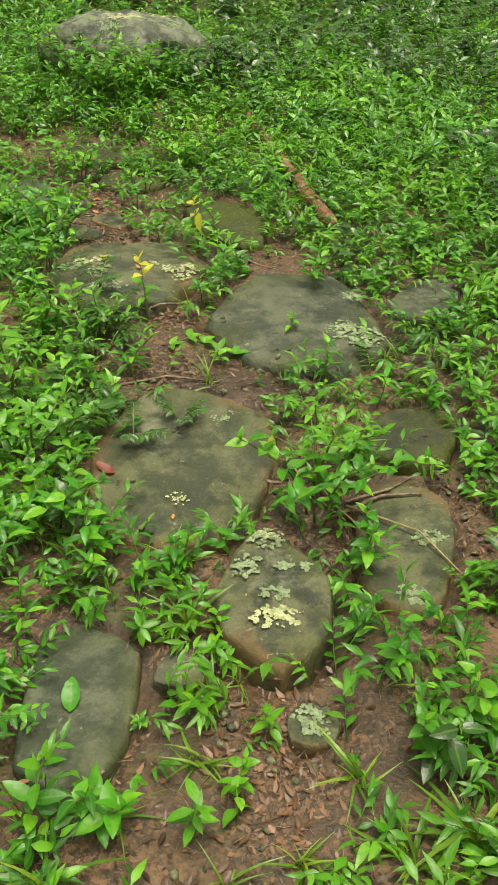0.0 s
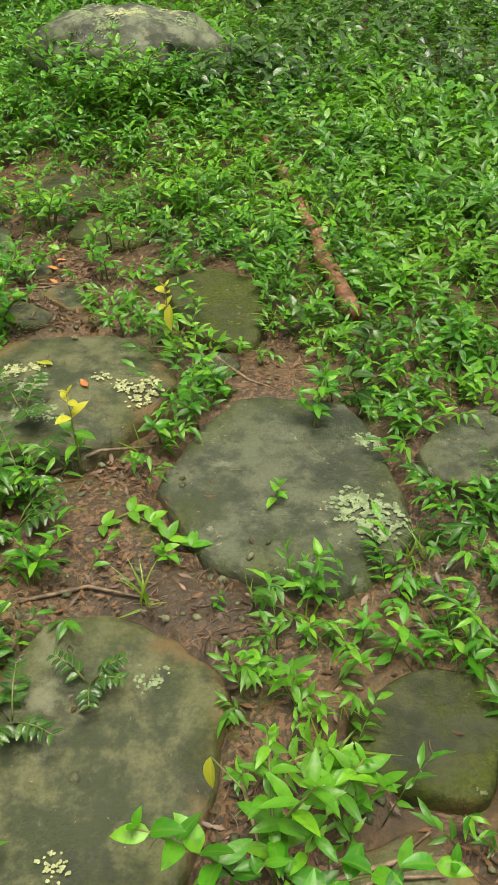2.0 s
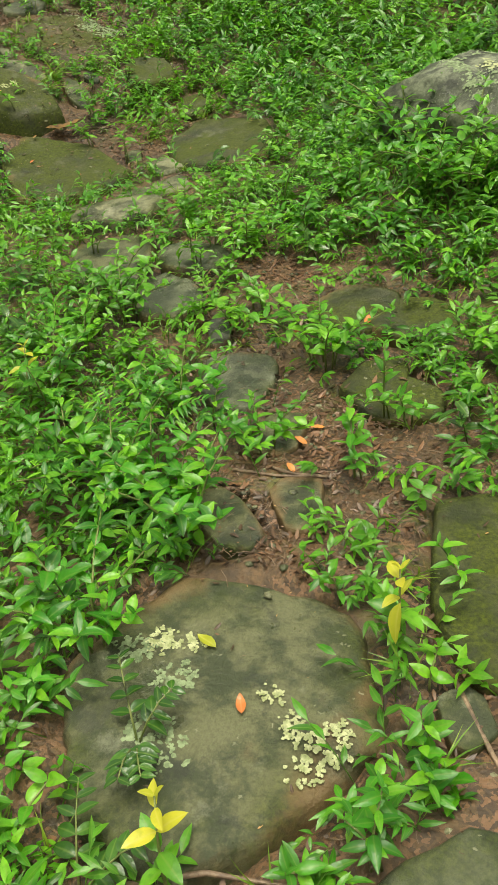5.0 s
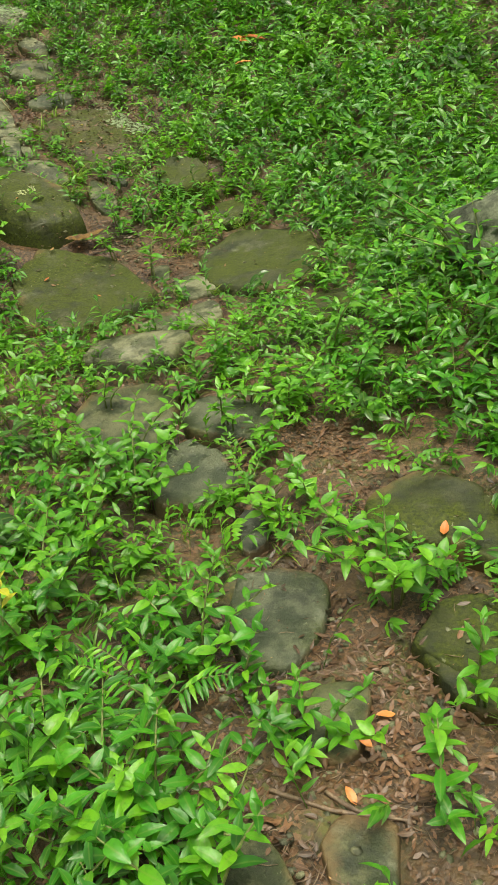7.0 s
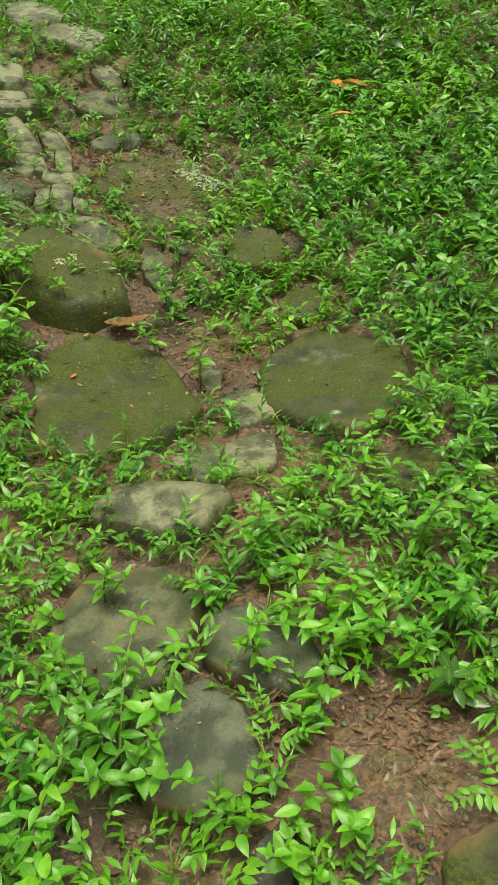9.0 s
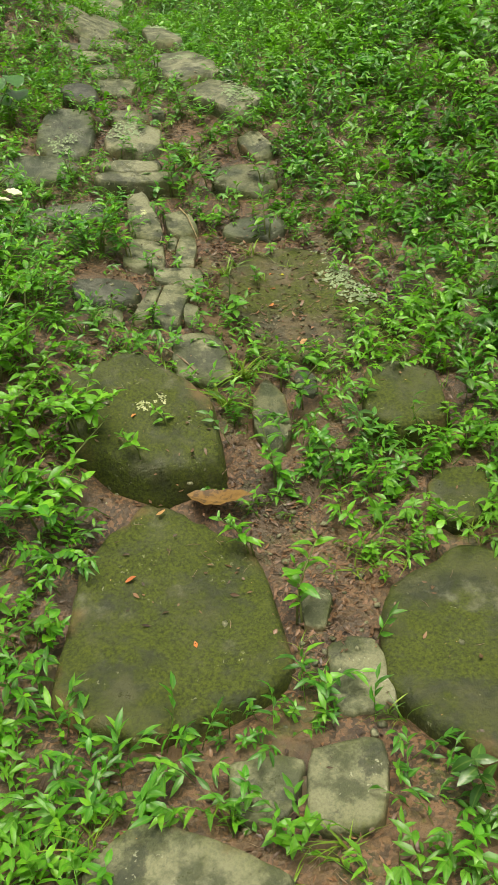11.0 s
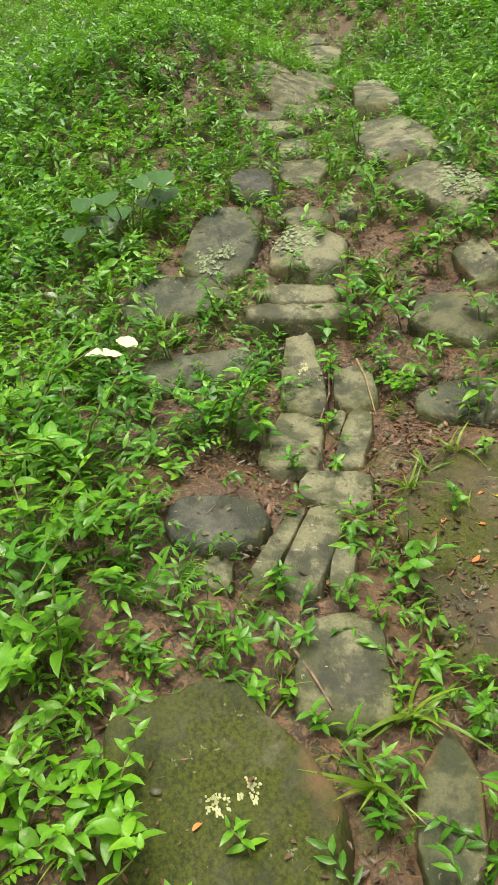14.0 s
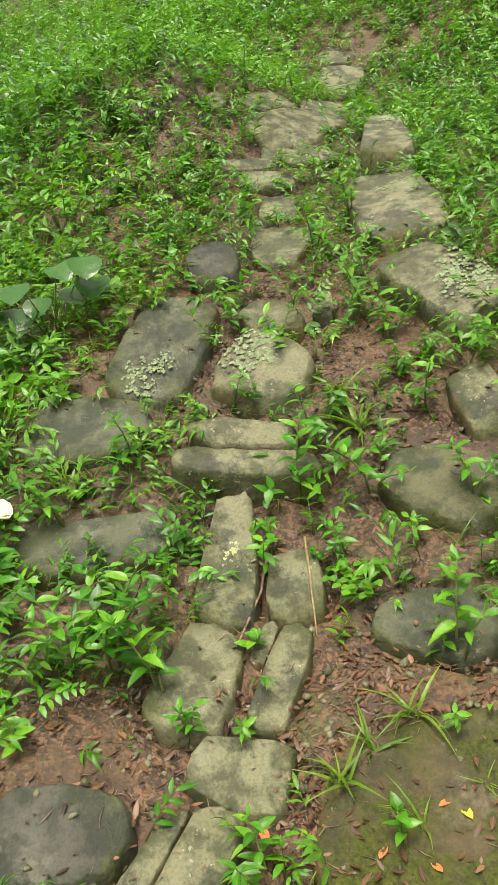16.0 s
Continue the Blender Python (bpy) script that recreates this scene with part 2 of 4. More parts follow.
def land(x, y):
    """Height of the ground, which climbs along the path."""
    x, y = np.asarray(x, float), np.asarray(y, float)
    s = np.clip(-0.75 * x + 0.66 * y, -40, 24)
    z = RAMP * 0.5 * np.log1p(np.exp((s - 6.6) / 0.5)) + LEVEL + RISE * 0.5 * np.log1p(np.exp((s - 11.0) / 0.5))
    for bx, by, w in BUMPS:
        z = z + w * np.exp(-((x - bx) ** 2 + (y - by) ** 2) / (2 * SPREAD * SPREAD))
    return z


def land_at(x, y):
    return float(land(x, y))


# ---- mesh helpers ----
def link(name, verts, tris, material, parent=None, label="", rib=None, smooth=True, attribute="rib"):
    """One mesh object from arrays of corners and triangles."""
    verts, tris = np.asarray(verts, np.float32), np.asarray(tris, np.int32)
    me = bpy.data.meshes.new(name)
    me.vertices.add(len(verts))
    me.vertices.foreach_set("co", verts.ravel())
    me.loops.add(tris.size)
    me.loops.foreach_set("vertex_index", tris.ravel())
    me.polygons.add(len(tris))
    me.polygons.foreach_set("loop_start", np.arange(0, tris.size, 3, dtype=np.int32))
    me.polygons.foreach_set("loop_total", np.full(len(tris), 3, np.int32))
    me.polygons.foreach_set("use_smooth", np.full(len(tris), smooth))
    me.update(calc_edges=True)
    me.materials.append(material)
    if rib is not None:
        me.attributes.new(attribute, "FLOAT", "POINT").data.foreach_set("value", np.asarray(rib, np.float32))
    ob = new(name, me)
    ob.parent = parent
    return tagged(ob, label)


def part_of(name, mesh, parent, m, label=""):
    """A further part that shares a mesh already made."""
    ob = new(name, mesh)
    ob.parent = parent
    ob.matrix_basis = m
    return tagged(ob, label)


def leaf_shape(length, width, segs=4, fold=0.25, droop=0.2, belly=0.42, wave=0.0, full=0.8):
    """A leaf along +y: corners, triangles and how near each corner is to the midrib."""
    v, rib = [(0, 0, 0)], [1.0]
    for i in range(1, segs):
        t = i / segs
        w = 0.5 * width * (math.sin(math.pi * t ** (math.log(0.5) / math.log(belly)))) ** full
        z = droop * length * (0.35 * t - t * t)
        k = wave * width * (1 if i % 2 else -1)
        v += [(-w, t * length, z + fold * w + k), (0, t * length, z), (w, t * length, z + fold * w - k)]
        rib += [0.0, 1.0, 0.0]
    v.append((0, length, droop * length * -0.65))
    rib.append(1.0)
    f = [(0, 2, 1), (0, 3, 2)]
    for i in range(segs - 2):
        a, b = 1 + 3 * i, 4 + 3 * i
        f += [(a, a + 1, b + 1), (a, b + 1, b), (a + 1, a + 2, b + 2), (a + 1, b + 2, b + 1)]
    a, tip = 1 + 3 * (segs - 2), len(v) - 1
    f += [(a, a + 1, tip), (a + 1, a + 2, tip)]
    return np.array(v), np.array(f), np.array(rib)


def tube(points, radii, sides=4):
    """A tapered stem or branch through some points."""
    v, f = [], []
    pts = [Vector(p) for p in points]
    for i, p in enumerate(pts):
        d = (pts[min(i + 1, len(pts) - 1)] - pts[max(i - 1, 0)]).normalized()
        side = d.orthogonal().normalized()
        up = d.cross(side)
        for k in range(sides):
            a = 2 * math.pi * k / sides
            v.append(p + radii[i] * (math.cos(a) * side + math.sin(a) * up))
    for i in range(len(pts) - 1):
        for k in range(sides):
            a, b = i * sides + k, i * sides + (k + 1) % sides
            f += [(a, b, b + sides), (a, b + sides, a + sides)]
    f += [(0, k + 1, k) for k in range(1, sides - 1)]
    n = (len(pts) - 1) * sides
    f += [(n, n + k, n + k + 1) for k in range(1, sides - 1)]
    return np.array([tuple(p) for p in v]), np.array(f)


def leaf_pose(p, azimuth, lift, roll=0.0, size=1.0):
    """Where a leaf sits: its foot, the way it points and how far it rises, in degrees."""
    return pose(*p, 0, 0, azimuth - 90) @ pose(0, 0, 0, lift, roll, 0) @ Matrix.Scale(size, 4)


def joined(pieces):
    """Several (corners, triangles, ribs, matrix) as one."""
    vs, fs, rs, n = [], [], [], 0
    for v, f, r, m in pieces:
        m = np.array(m)
        vs.append(v @ m[:3, :3].T + m[:3, 3])
        fs.append(f + n)
        rs.append(r)
        n += len(v)
    return np.concatenate(vs), np.concatenate(fs), np.concatenate(rs)


def spread(name, kinds, places, sizes, material, label, category, lean=12.0, sink=0.01):
    """One object of uncountable small plants, each a turned and leaning copy of one of the kinds."""
    vs, fs, rs, n = [], [], [], 0
    which = RNG.integers(0, len(kinds), len(places))
    z = surface(places)
    for k, (v, f, r) in enumerate(kinds):
        p = places[which == k]
        s, c = sizes[which == k], len(p)
        if not c:
            continue
        a, tx, ty = RNG.uniform(0, 2 * np.pi, c), np.radians(RNG.normal(0, lean, c)), np.radians(RNG.normal(0, lean, c))
        x, y, h = v[:, 0], v[:, 1], v[:, 2]
        px = np.cos(a)[:, None] * x - np.sin(a)[:, None] * y
        py = np.sin(a)[:, None] * x + np.cos(a)[:, None] * y
        qx, qz = px * np.cos(tx)[:, None] + h * np.sin(tx)[:, None], h * np.cos(tx)[:, None] - px * np.sin(tx)[:, None]
        qy, qz = py * np.cos(ty)[:, None] + qz * np.sin(ty)[:, None], qz * np.cos(ty)[:, None] - py * np.sin(ty)[:, None]
        w = np.stack([qx * s[:, None] + p[:, :1], qy * s[:, None] + p[:, 1:2], qz * s[:, None] + (z[which == k] - sink)[:, None]], -1)
        vs.append(w.reshape(-1, 3))
        fs.append((f[None] + (np.arange(c) * len(v))[:, None, None]).reshape(-1, 3) + n)
        rs.append(np.tile(r, c))
        n += c * len(v)
    ob = link(name, np.concatenate(vs), np.concatenate(fs), material, rib=np.concatenate(rs))
    return tagged(ob, label, category, kind="stuff")


RNG = np.random.default_rng(7)

# ---- the stone path ----
pavement = tagged(new("pavement"), "old stone path of rough slabs and blocks in red soil", "stone path", kind="structure")
STONES = []


def outline(st, x, y):
    """How far out a place lies in a stone: 1 at its edge."""
    dx, dy = np.asarray(x) - st["x"], np.asarray(y) - st["y"]
    c, s = math.cos(st["turn"]), math.sin(st["turn"])
    u = (dx * c + dy * s) / st["a"]
    v = ((-dx * s + dy * c) / st["b"] - st["skew"] * u) / np.maximum(0.3, 1 + st["taper"] * u)
    return (np.abs(u) ** st["square"] + np.abs(v) ** st["square"]) ** (1 / st["square"])


def crown(rho, h):
    """Height of a stone above the ground, from its middle to its edge."""
    flat = 1 - 0.1 * rho * rho
    edge = np.clip((rho - 0.9) / 0.1, 0, 1)
    return h * flat * np.sqrt(np.maximum(0, 1 - edge ** 2.2)) - 0.015 * edge ** 4


def stone(x, y, a, b, turn, square, taper, skew, h, look_of="slab", label=""):
    h *= 0.68 if h > 0.09 else 0.45
    st = dict(x=x, y=y, a=a * 1.05, b=b * 1.05, turn=radians(turn), square=square, taper=taper, skew=skew, h=h, bare=look_of != "mud")
    STONES.append(st)
    around = 72 if max(a, b) > 0.2 else 40
    rings = (0.0, 0.15, 0.3, 0.45, 0.6, 0.74, 0.86, 0.92, 0.96, 0.985, 1.0, 1.02)
    rnd = random.Random(round(x * 991 + y * 373))
    squared = look_of == "block"
    if squared:
        square, corners = max(square, 4.0), 8
        knots = [radians(45 + 90 * k + rnd.uniform(-9, 9)) for k in range(4)]
        knots = sorted(knots + [radians(90 + 90 * k + rnd.uniform(-14, 14)) for k in range(4)])
    else:
        corners = rnd.randint(6, 8)
        knots = [2 * math.pi * (k + rnd.uniform(-0.28, 0.28)) / corners for k in range(corners)]
    tilt = (rnd.uniform(-0.06, 0.06), rnd.uniform(-0.06, 0.06))

    def round_edge(t):
        ct, sn = math.cos(t), math.sin(t)
        return Vector((math.copysign(abs(ct) ** (2 / square), ct), math.copysign(abs(sn) ** (2 / square), sn), 0))

    def edge(t):
        """The outline: straight chips between worn corners."""
        for k in range(corners):
            p, q = knots[k], knots[(k + 1) % corners] + (2 * math.pi if k == corners - 1 else 0)
            for turn_back in (0, 2 * math.pi):
                if p <= t + turn_back < q:
                    chord = round_edge(p).lerp(round_edge(q), (t + turn_back - p) / (q - p))
                    return round_edge(t).lerp(chord, 0.85 if squared else 0.7)
        return round_edge(t)
    v, rim = [], []
    c, s = math.cos(st["turn"]), math.sin(st["turn"])
    for i, rho in enumerate(rings):
        for k in range(1 if i == 0 else around):
            t = 2 * math.pi * k / around
            ct, sn = math.cos(t), math.sin(t)
            p = Vector((x * 3 + ct * 1.6, y * 3 + sn * 1.6, 0))
            wob = 1 + 0.05 * noise.noise(p) + 0.035 * noise.noise(p * 3.1) + 0.02 * noise.noise(p * 9)
            e = edge(t)
            u, w = rho * wob * e.x, rho * wob * e.y
            w = w * (1 + taper * u) + skew * u
            lx, ly = u * st["a"] * c - w * st["b"] * s, u * st["a"] * s + w * st["b"] * c
            q = Vector((x + lx, y + ly, 0))
            rough = 0.008 * noise.noise(q * 6) + 0.005 * noise.noise(q * 19) + 0.003 * noise.noise(q * 55) + (tilt[0] * lx + tilt[1] * ly)
            z = land_at(q.x, q.y) + float(crown(np.float64(min(rho, 1)), h)) + rough * min(1.0, h / 0.05)
            if i == len(rings) - 1:
                z = land_at(q.x, q.y) - 0.14
            v.append((lx, ly, z))
            rim.append(rho ** 3)
    f = [(0, 1 + k, 1 + (k + 1) % around) for k in range(around)]
    for i in range(len(rings) - 2):
        for k in range(around):
            p, q = 1 + i * around + k, 1 + i * around + (k + 1) % around
            f += [(p, p + around, q + around), (p, q + around, q)]
    ob = link("stone", v, f, STONE[look_of], pavement, label, rim, attribute="rim")
    ob.location = (x, y, 0)
    st["object"] = ob
    return st


def surface(places):
    """The top of whatever lies there: stone or soil."""
    x, y = places[:, 0], places[:, 1]
    z = land(x, y)
    top = z.copy()
    for st in STONES:
        near = (np.abs(x - st["x"]) < 1.4 * max(st["a"], st["b"]) + 0.05) & (np.abs(y - st["y"]) < 1.4 * max(st["a"], st["b"]) + 0.05)
        if near.any():
            rho = outline(st, x[near], y[near])
            top[near] = np.maximum(top[near], np.where(rho < 1, z[near] + crown(np.minimum(rho, 1), st["h"]), -9))
    return top


def top_at(x, y):
    return float(surface(np.array([[x, y]]))[0])


def on_stone(places, margin=1.0):
    hit = np.zeros(len(places), bool)
    for st in (q for q in STONES if q["bare"]):
        hit |= outline(st, places[:, 0], places[:, 1]) < margin
    return hit


stone(0.123, 1.530, 0.230, 0.147, 281, 1.8, -0.04, 0.01, 0.10, "slab", "wet grey-green slab edged with red mud")
stone(-0.177, 2.095, 0.366, 0.266, 83, 2.6, -0.02, 0.07, 0.04, "slab", "wet grey-green slab edged with red mud")
stone(0.456, 1.795, 0.261, 0.129, 266, 2.7, -0.12, 0.00, 0.03, "slab", "wet grey-green slab edged with red mud")
stone(-0.282, 1.226, 0.223, 0.129, 272, 2.4, -0.09, 0.06, 0.03, "clean", "smooth grey stone slab")
stone(-0.067, 1.332, 0.058, 0.049, 348, 2.8, -0.16, 0.11, 0.03, "block", "tan sandstone block")
stone(0.227, 1.218, 0.057, 0.052, 0, 2.6, 0.00, 0.05, 0.02, "slab", "wet grey-green slab edged with red mud")
stone(0.516, 2.287, 0.185, 0.150, 51, 1.8, -0.40, -0.07, 0.03, "moss", "dark slab covered with green moss")
stone(0.633, 3.197, 0.195, 0.130, 251, 2.2, 0.13, -0.05, 0.05, "clean", "smooth grey stone slab")
stone(0.140, 2.957, 0.388, 0.338, 121, 2.0, 0.15, -0.04, 0.06, "clean", "smooth grey stone slab")
stone(-0.609, 3.305, 0.354, 0.344, 70, 2.3, 0.03, 0.10, 0.06, "slab", "wet grey-green slab edged with red mud")
stone(-0.226, 3.910, 0.314, 0.177, 113, 2.5, 0.19, 0.03, 0.05, "moss", "dark slab covered with green moss")
stone(-0.150, 3.516, 0.073, 0.053, 313, 3.0, 0.03, -0.03, 0.02, "slab", "wet grey-green slab edged with red mud")
stone(-0.800, 3.935, 0.130, 0.072, 300, 2.9, -0.33, 0.18, 0.02, "slab", "wet grey-green slab edged with red mud")
stone(-0.961, 3.804, 0.163, 0.074, 330, 2.5, 0.11, 0.09, 0.02, "slab", "wet grey-green slab edged with red mud")
stone(-1.052, 4.224, 0.122, 0.079, 109, 3.6, -0.02, -0.05, 0.02, "slab", "wet grey-green slab edged with red mud")
stone(-1.371, 4.444, 0.194, 0.135, 120, 2.6, 0.23, 0.03, 0.04, "clean", "smooth grey stone slab")
stone(-1.644, 4.702, 0.103, 0.044, 309, 3.6, -0.07, 0.00, 0.03, "dark", "dark grey stone")
stone(-1.007, 5.020, 0.203, 0.137, 354, 2.3, 0.09, 0.03, 0.04, "moss", "dark slab covered with green moss")
stone(-0.825, 4.542, 0.186, 0.131, 340, 1.8, 0.18, 0.02, 0.03, "moss", "dark slab covered with green moss")
stone(-1.991, 4.826, 0.194, 0.138, 320, 2.2, 0.29, 0.00, 0.05, "clean", "smooth grey stone slab")
stone(-2.085, 5.126, 0.180, 0.113, 14, 2.7, 0.00, -0.07, 0.05, "clean", "smooth grey stone slab")
stone(-2.431, 4.946, 0.234, 0.202, 121, 3.0, 0.03, 0.03, 0.06, "slab", "wet grey-green slab edged with red mud")
stone(-2.738, 5.348, 0.224, 0.122, 28, 2.9, 0.09, 0.07, 0.10, "block", "tan sandstone block")
stone(-2.871, 5.638, 0.098, 0.087, 148, 2.7, 0.27, -0.08, 0.03, "block", "tan sandstone block")
stone(-2.763, 5.808, 0.134, 0.100, 145, 3.6, -0.03, -0.13, 0.03, "block", "tan sandstone block")
stone(-3.020, 6.057, 0.140, 0.086, 326, 3.2, 0.09, 0.09, 0.04, "block", "tan sandstone block")
stone(-3.300, 6.125, 0.084, 0.045, 324, 3.6, -0.24, -0.06, 0.03, "block", "tan sandstone block")
stone(-3.548, 5.760, 0.448, 0.327, 338, 2.6, 0.24, -0.10, 0.06, "moss", "dark slab covered with green moss")
stone(-2.829, 6.389, 0.423, 0.313, 314, 2.1, -0.15, 0.11, 0.06, "moss", "dark slab covered with green moss")
stone(-2.213, 6.005, 0.168, 0.128, 92, 1.9, -0.02, 0.02, 0.04, "moss", "dark slab covered with green moss")
stone(-1.210, 5.017, 0.198, 0.167, 353, 1.8, -0.12, 0.11, 0.05, "moss", "dark slab covered with green moss")
stone(-0.918, 4.616, 0.140, 0.100, 94, 3.5, -0.23, 0.15, 0.05, "moss", "dark slab covered with green moss")
stone(-3.836, 6.971, 0.188, 0.164, 321, 2.7, 0.10, 0.13, 0.12, "moss", "dark slab covered with green moss")
stone(-3.356, 6.797, 0.133, 0.107, 338, 3.0, -0.03, -0.12, 0.04, "moss", "dark slab covered with green moss")
stone(-4.643, 7.089, 0.453, 0.325, 344, 2.8, 0.08, 0.11, 0.05, "mud", "mud-covered rock with moss patches")
stone(-4.209, 6.070, 0.316, 0.258, 25, 1.8, -0.12, 0.01, 0.20, "moss", "dark slab covered with green moss")
stone(-4.500, 6.473, 0.161, 0.118, 337, 2.1, 0.08, -0.07, 0.05, "block", "tan sandstone block")
stone(-4.107, 6.540, 0.192, 0.073, 331, 2.3, 0.08, -0.02, 0.05, "slab", "wet grey-green slab edged with red mud")
stone(-4.176, 6.765, 0.082, 0.047, 337, 1.8, -0.16, 0.05, 0.04, "dark", "dark grey stone")
stone(-5.034, 6.322, 0.150, 0.104, 80, 2.8, -0.07, 0.10, 0.06, "dark", "dark grey stone")
stone(-4.909, 6.464, 0.180, 0.028, 136, 2.9, -0.22, 0.01, 0.04, "block", "tan sandstone block")
stone(-4.869, 6.551, 0.199, 0.060, 141, 3.6, 0.09, 0.03, 0.05, "block", "tan sandstone block")
stone(-5.090, 6.724, 0.114, 0.088, 55, 3.1, 0.11, 0.12, 0.05, "block", "tan sandstone block")
stone(-4.786, 6.604, 0.083, 0.033, 148, 3.2, 0.05, -0.02, 0.03, "block", "tan sandstone block")
stone(-4.850, 6.266, 0.057, 0.042, 318, 1.8, 0.25, 0.16, 0.03, "block", "tan sandstone block")
stone(-5.354, 6.689, 0.162, 0.095, 151, 3.6, -0.08, -0.06, 0.05, "block", "tan sandstone block")
stone(-5.297, 6.883, 0.155, 0.050, 146, 3.4, -0.07, -0.08, 0.05, "block", "tan sandstone block")
stone(-5.682, 6.857, 0.211, 0.077, 159, 2.7, -0.21, 0.03, 0.08, "block", "tan sandstone block")
stone(-5.533, 6.997, 0.106, 0.077, 164, 3.4, -0.06, 0.02, 0.08, "block", "tan sandstone block")
stone(-5.409, 6.872, 0.067, 0.022, 141, 3.3, -0.12, 0.07, 0.03, "block", "tan sandstone block")
stone(-5.930, 6.982, 0.232, 0.050, 66, 2.6, -0.05, 0.01, 0.12, "block", "tan sandstone block")
stone(-6.049, 7.008, 0.171, 0.049, 66, 2.9, -0.02, 0.04, 0.10, "block", "tan sandstone block")
stone(-6.285, 7.161, 0.159, 0.140, 221, 2.2, 0.25, -0.05, 0.10, "block", "tan sandstone block")
stone(-6.538, 7.270, 0.126, 0.090, 34, 2.3, -0.40, 0.14, 0.09, "slab", "wet grey-green slab edged with red mud")
stone(-6.566, 6.868, 0.262, 0.160, 148, 3.4, 0.02, -0.07, 0.08, "clean", "smooth grey stone slab")
stone(-6.287, 6.554, 0.221, 0.141, 75, 2.5, -0.30, 0.08, 0.06, "clean", "smooth grey stone slab")
stone(-5.841, 6.503, 0.246, 0.088, 86, 3.4, -0.12, 0.04, 0.06, "clean", "smooth grey stone slab")
stone(-6.987, 7.160, 0.162, 0.109, 344, 2.2, 0.17, 0.06, 0.10, "dark", "dark grey stone")
stone(-7.072, 7.465, 0.194, 0.125, 339, 1.8, -0.31, -0.03, 0.06, "block", "tan sandstone block")
stone(-7.474, 7.585, 0.142, 0.093, 163, 3.4, -0.05, -0.11, 0.05, "block", "tan sandstone block")
stone(-7.788, 7.620, 0.141, 0.093, 82, 3.0, 0.05, 0.09, 0.05, "block", "tan sandstone block")
stone(-7.949, 7.576, 0.144, 0.050, 92, 3.6, 0.03, 0.03, 0.05, "block", "tan sandstone block")
stone(-8.065, 7.875, 0.214, 0.095, 96, 3.0, 0.19, 0.06, 0.05, "block", "tan sandstone block")
stone(-8.448, 8.034, 0.438, 0.139, 131, 1.8, -0.31, -0.01, 0.08, "block", "tan sandstone block")
stone(-8.633, 7.866, 0.265, 0.073, 130, 1.9, 0.22, 0.04, 0.05, "block", "tan sandstone block")
stone(-8.999, 8.364, 0.339, 0.085, 143, 1.8, -0.23, -0.06, 0.05, "block", "tan sandstone block")
stone(-9.836, 8.745, 0.280, 0.168, 153, 3.2, 0.04, 0.02, 0.06, "block", "tan sandstone block")
stone(-10.259, 8.865, 0.125, 0.091, 60, 3.6, -0.08, -0.04, 0.05, "block", "tan sandstone block")
stone(-8.520, 7.579, 0.096, 0.047, 138, 1.8, -0.29, 0.08, 0.05, "block", "tan sandstone block")
stone(-8.193, 8.405, 0.493, 0.126, 158, 2.5, -0.26, 0.02, 0.15, "block", "tan sandstone block")
stone(-7.791, 8.270, 0.195, 0.116, 28, 1.8, -0.31, -0.08, 0.06, "block", "tan sandstone block")
stone(-7.118, 7.987, 0.399, 0.187, 346, 2.1, 0.07, 0.03, 0.12, "block", "tan sandstone block")
stone(-6.367, 7.843, 0.260, 0.134, 15, 2.3, -0.03, -0.03, 0.12, "block", "tan sandstone block")
stone(-5.846, 7.707, 0.137, 0.075, 350, 1.8, -0.07, 0.00, 0.08, "block", "tan sandstone block")
stone(-5.644, 7.483, 0.181, 0.114, 47, 2.7, 0.21, 0.00, 0.09, "slab", "wet grey-green slab edged with red mud")
stone(-5.284, 7.289, 0.169, 0.094, 64, 2.4, 0.07, -0.03, 0.06, "clean", "smooth grey stone slab")
stone(-6.544, 7.464, 0.076, 0.037, 155, 2.9, -0.21, 0.06, 0.05, "block", "tan sandstone block")

# ---- ground ----
def grid_lines(low, high, step, far):
    inner = list(np.arange(low, high + 1e-6, step))
    out, d = [], step
    while d < far:
        d *= 1.6
        out.append(d)
    return np.array([low - d for d in reversed(out)] + inner + [high + d for d in out])


gx, gy = grid_lines(-14.0, 3.2, 0.06, 400.0), grid_lines(-0.5, 12.5, 0.06, 400.0)
XX, YY = np.meshgrid(gx, gy, indexing="ij")
flat = np.stack([XX.ravel(), YY.ravel()], 1)
gz = land(flat[:, 0], flat[:, 1])
inner = (flat[:, 0] > -15) & (flat[:, 0] < 4) & (flat[:, 1] > -1.5) & (flat[:, 1] < 13.5)
for i in np.nonzero(inner)[0]:
    q = Vector((flat[i, 0], flat[i, 1], 0.3))
    gz[i] += 0.012 * noise.noise(q * 4) + 0.007 * noise.noise(q * 13) + 0.004 * noise.noise(q * 37)
for st in STONES:
    gz[outline(st, flat[:, 0], flat[:, 1]) < 0.93] -= 0.05
nx, ny = len(gx), len(gy)
ii, jj = np.meshgrid(np.arange(nx - 1), np.arange(ny - 1), indexing="ij")
a = (ii * ny + jj).ravel()
quads = np.concatenate([np.stack([a, a + ny, a + ny + 1], 1), np.stack([a, a + ny + 1, a + 1], 1)])
ground = link("ground", np.column_stack([flat, gz]), quads, soil_material())
tagged(ground, "wet red-brown woodland soil with crumbs and stains", "ground", kind="structure")


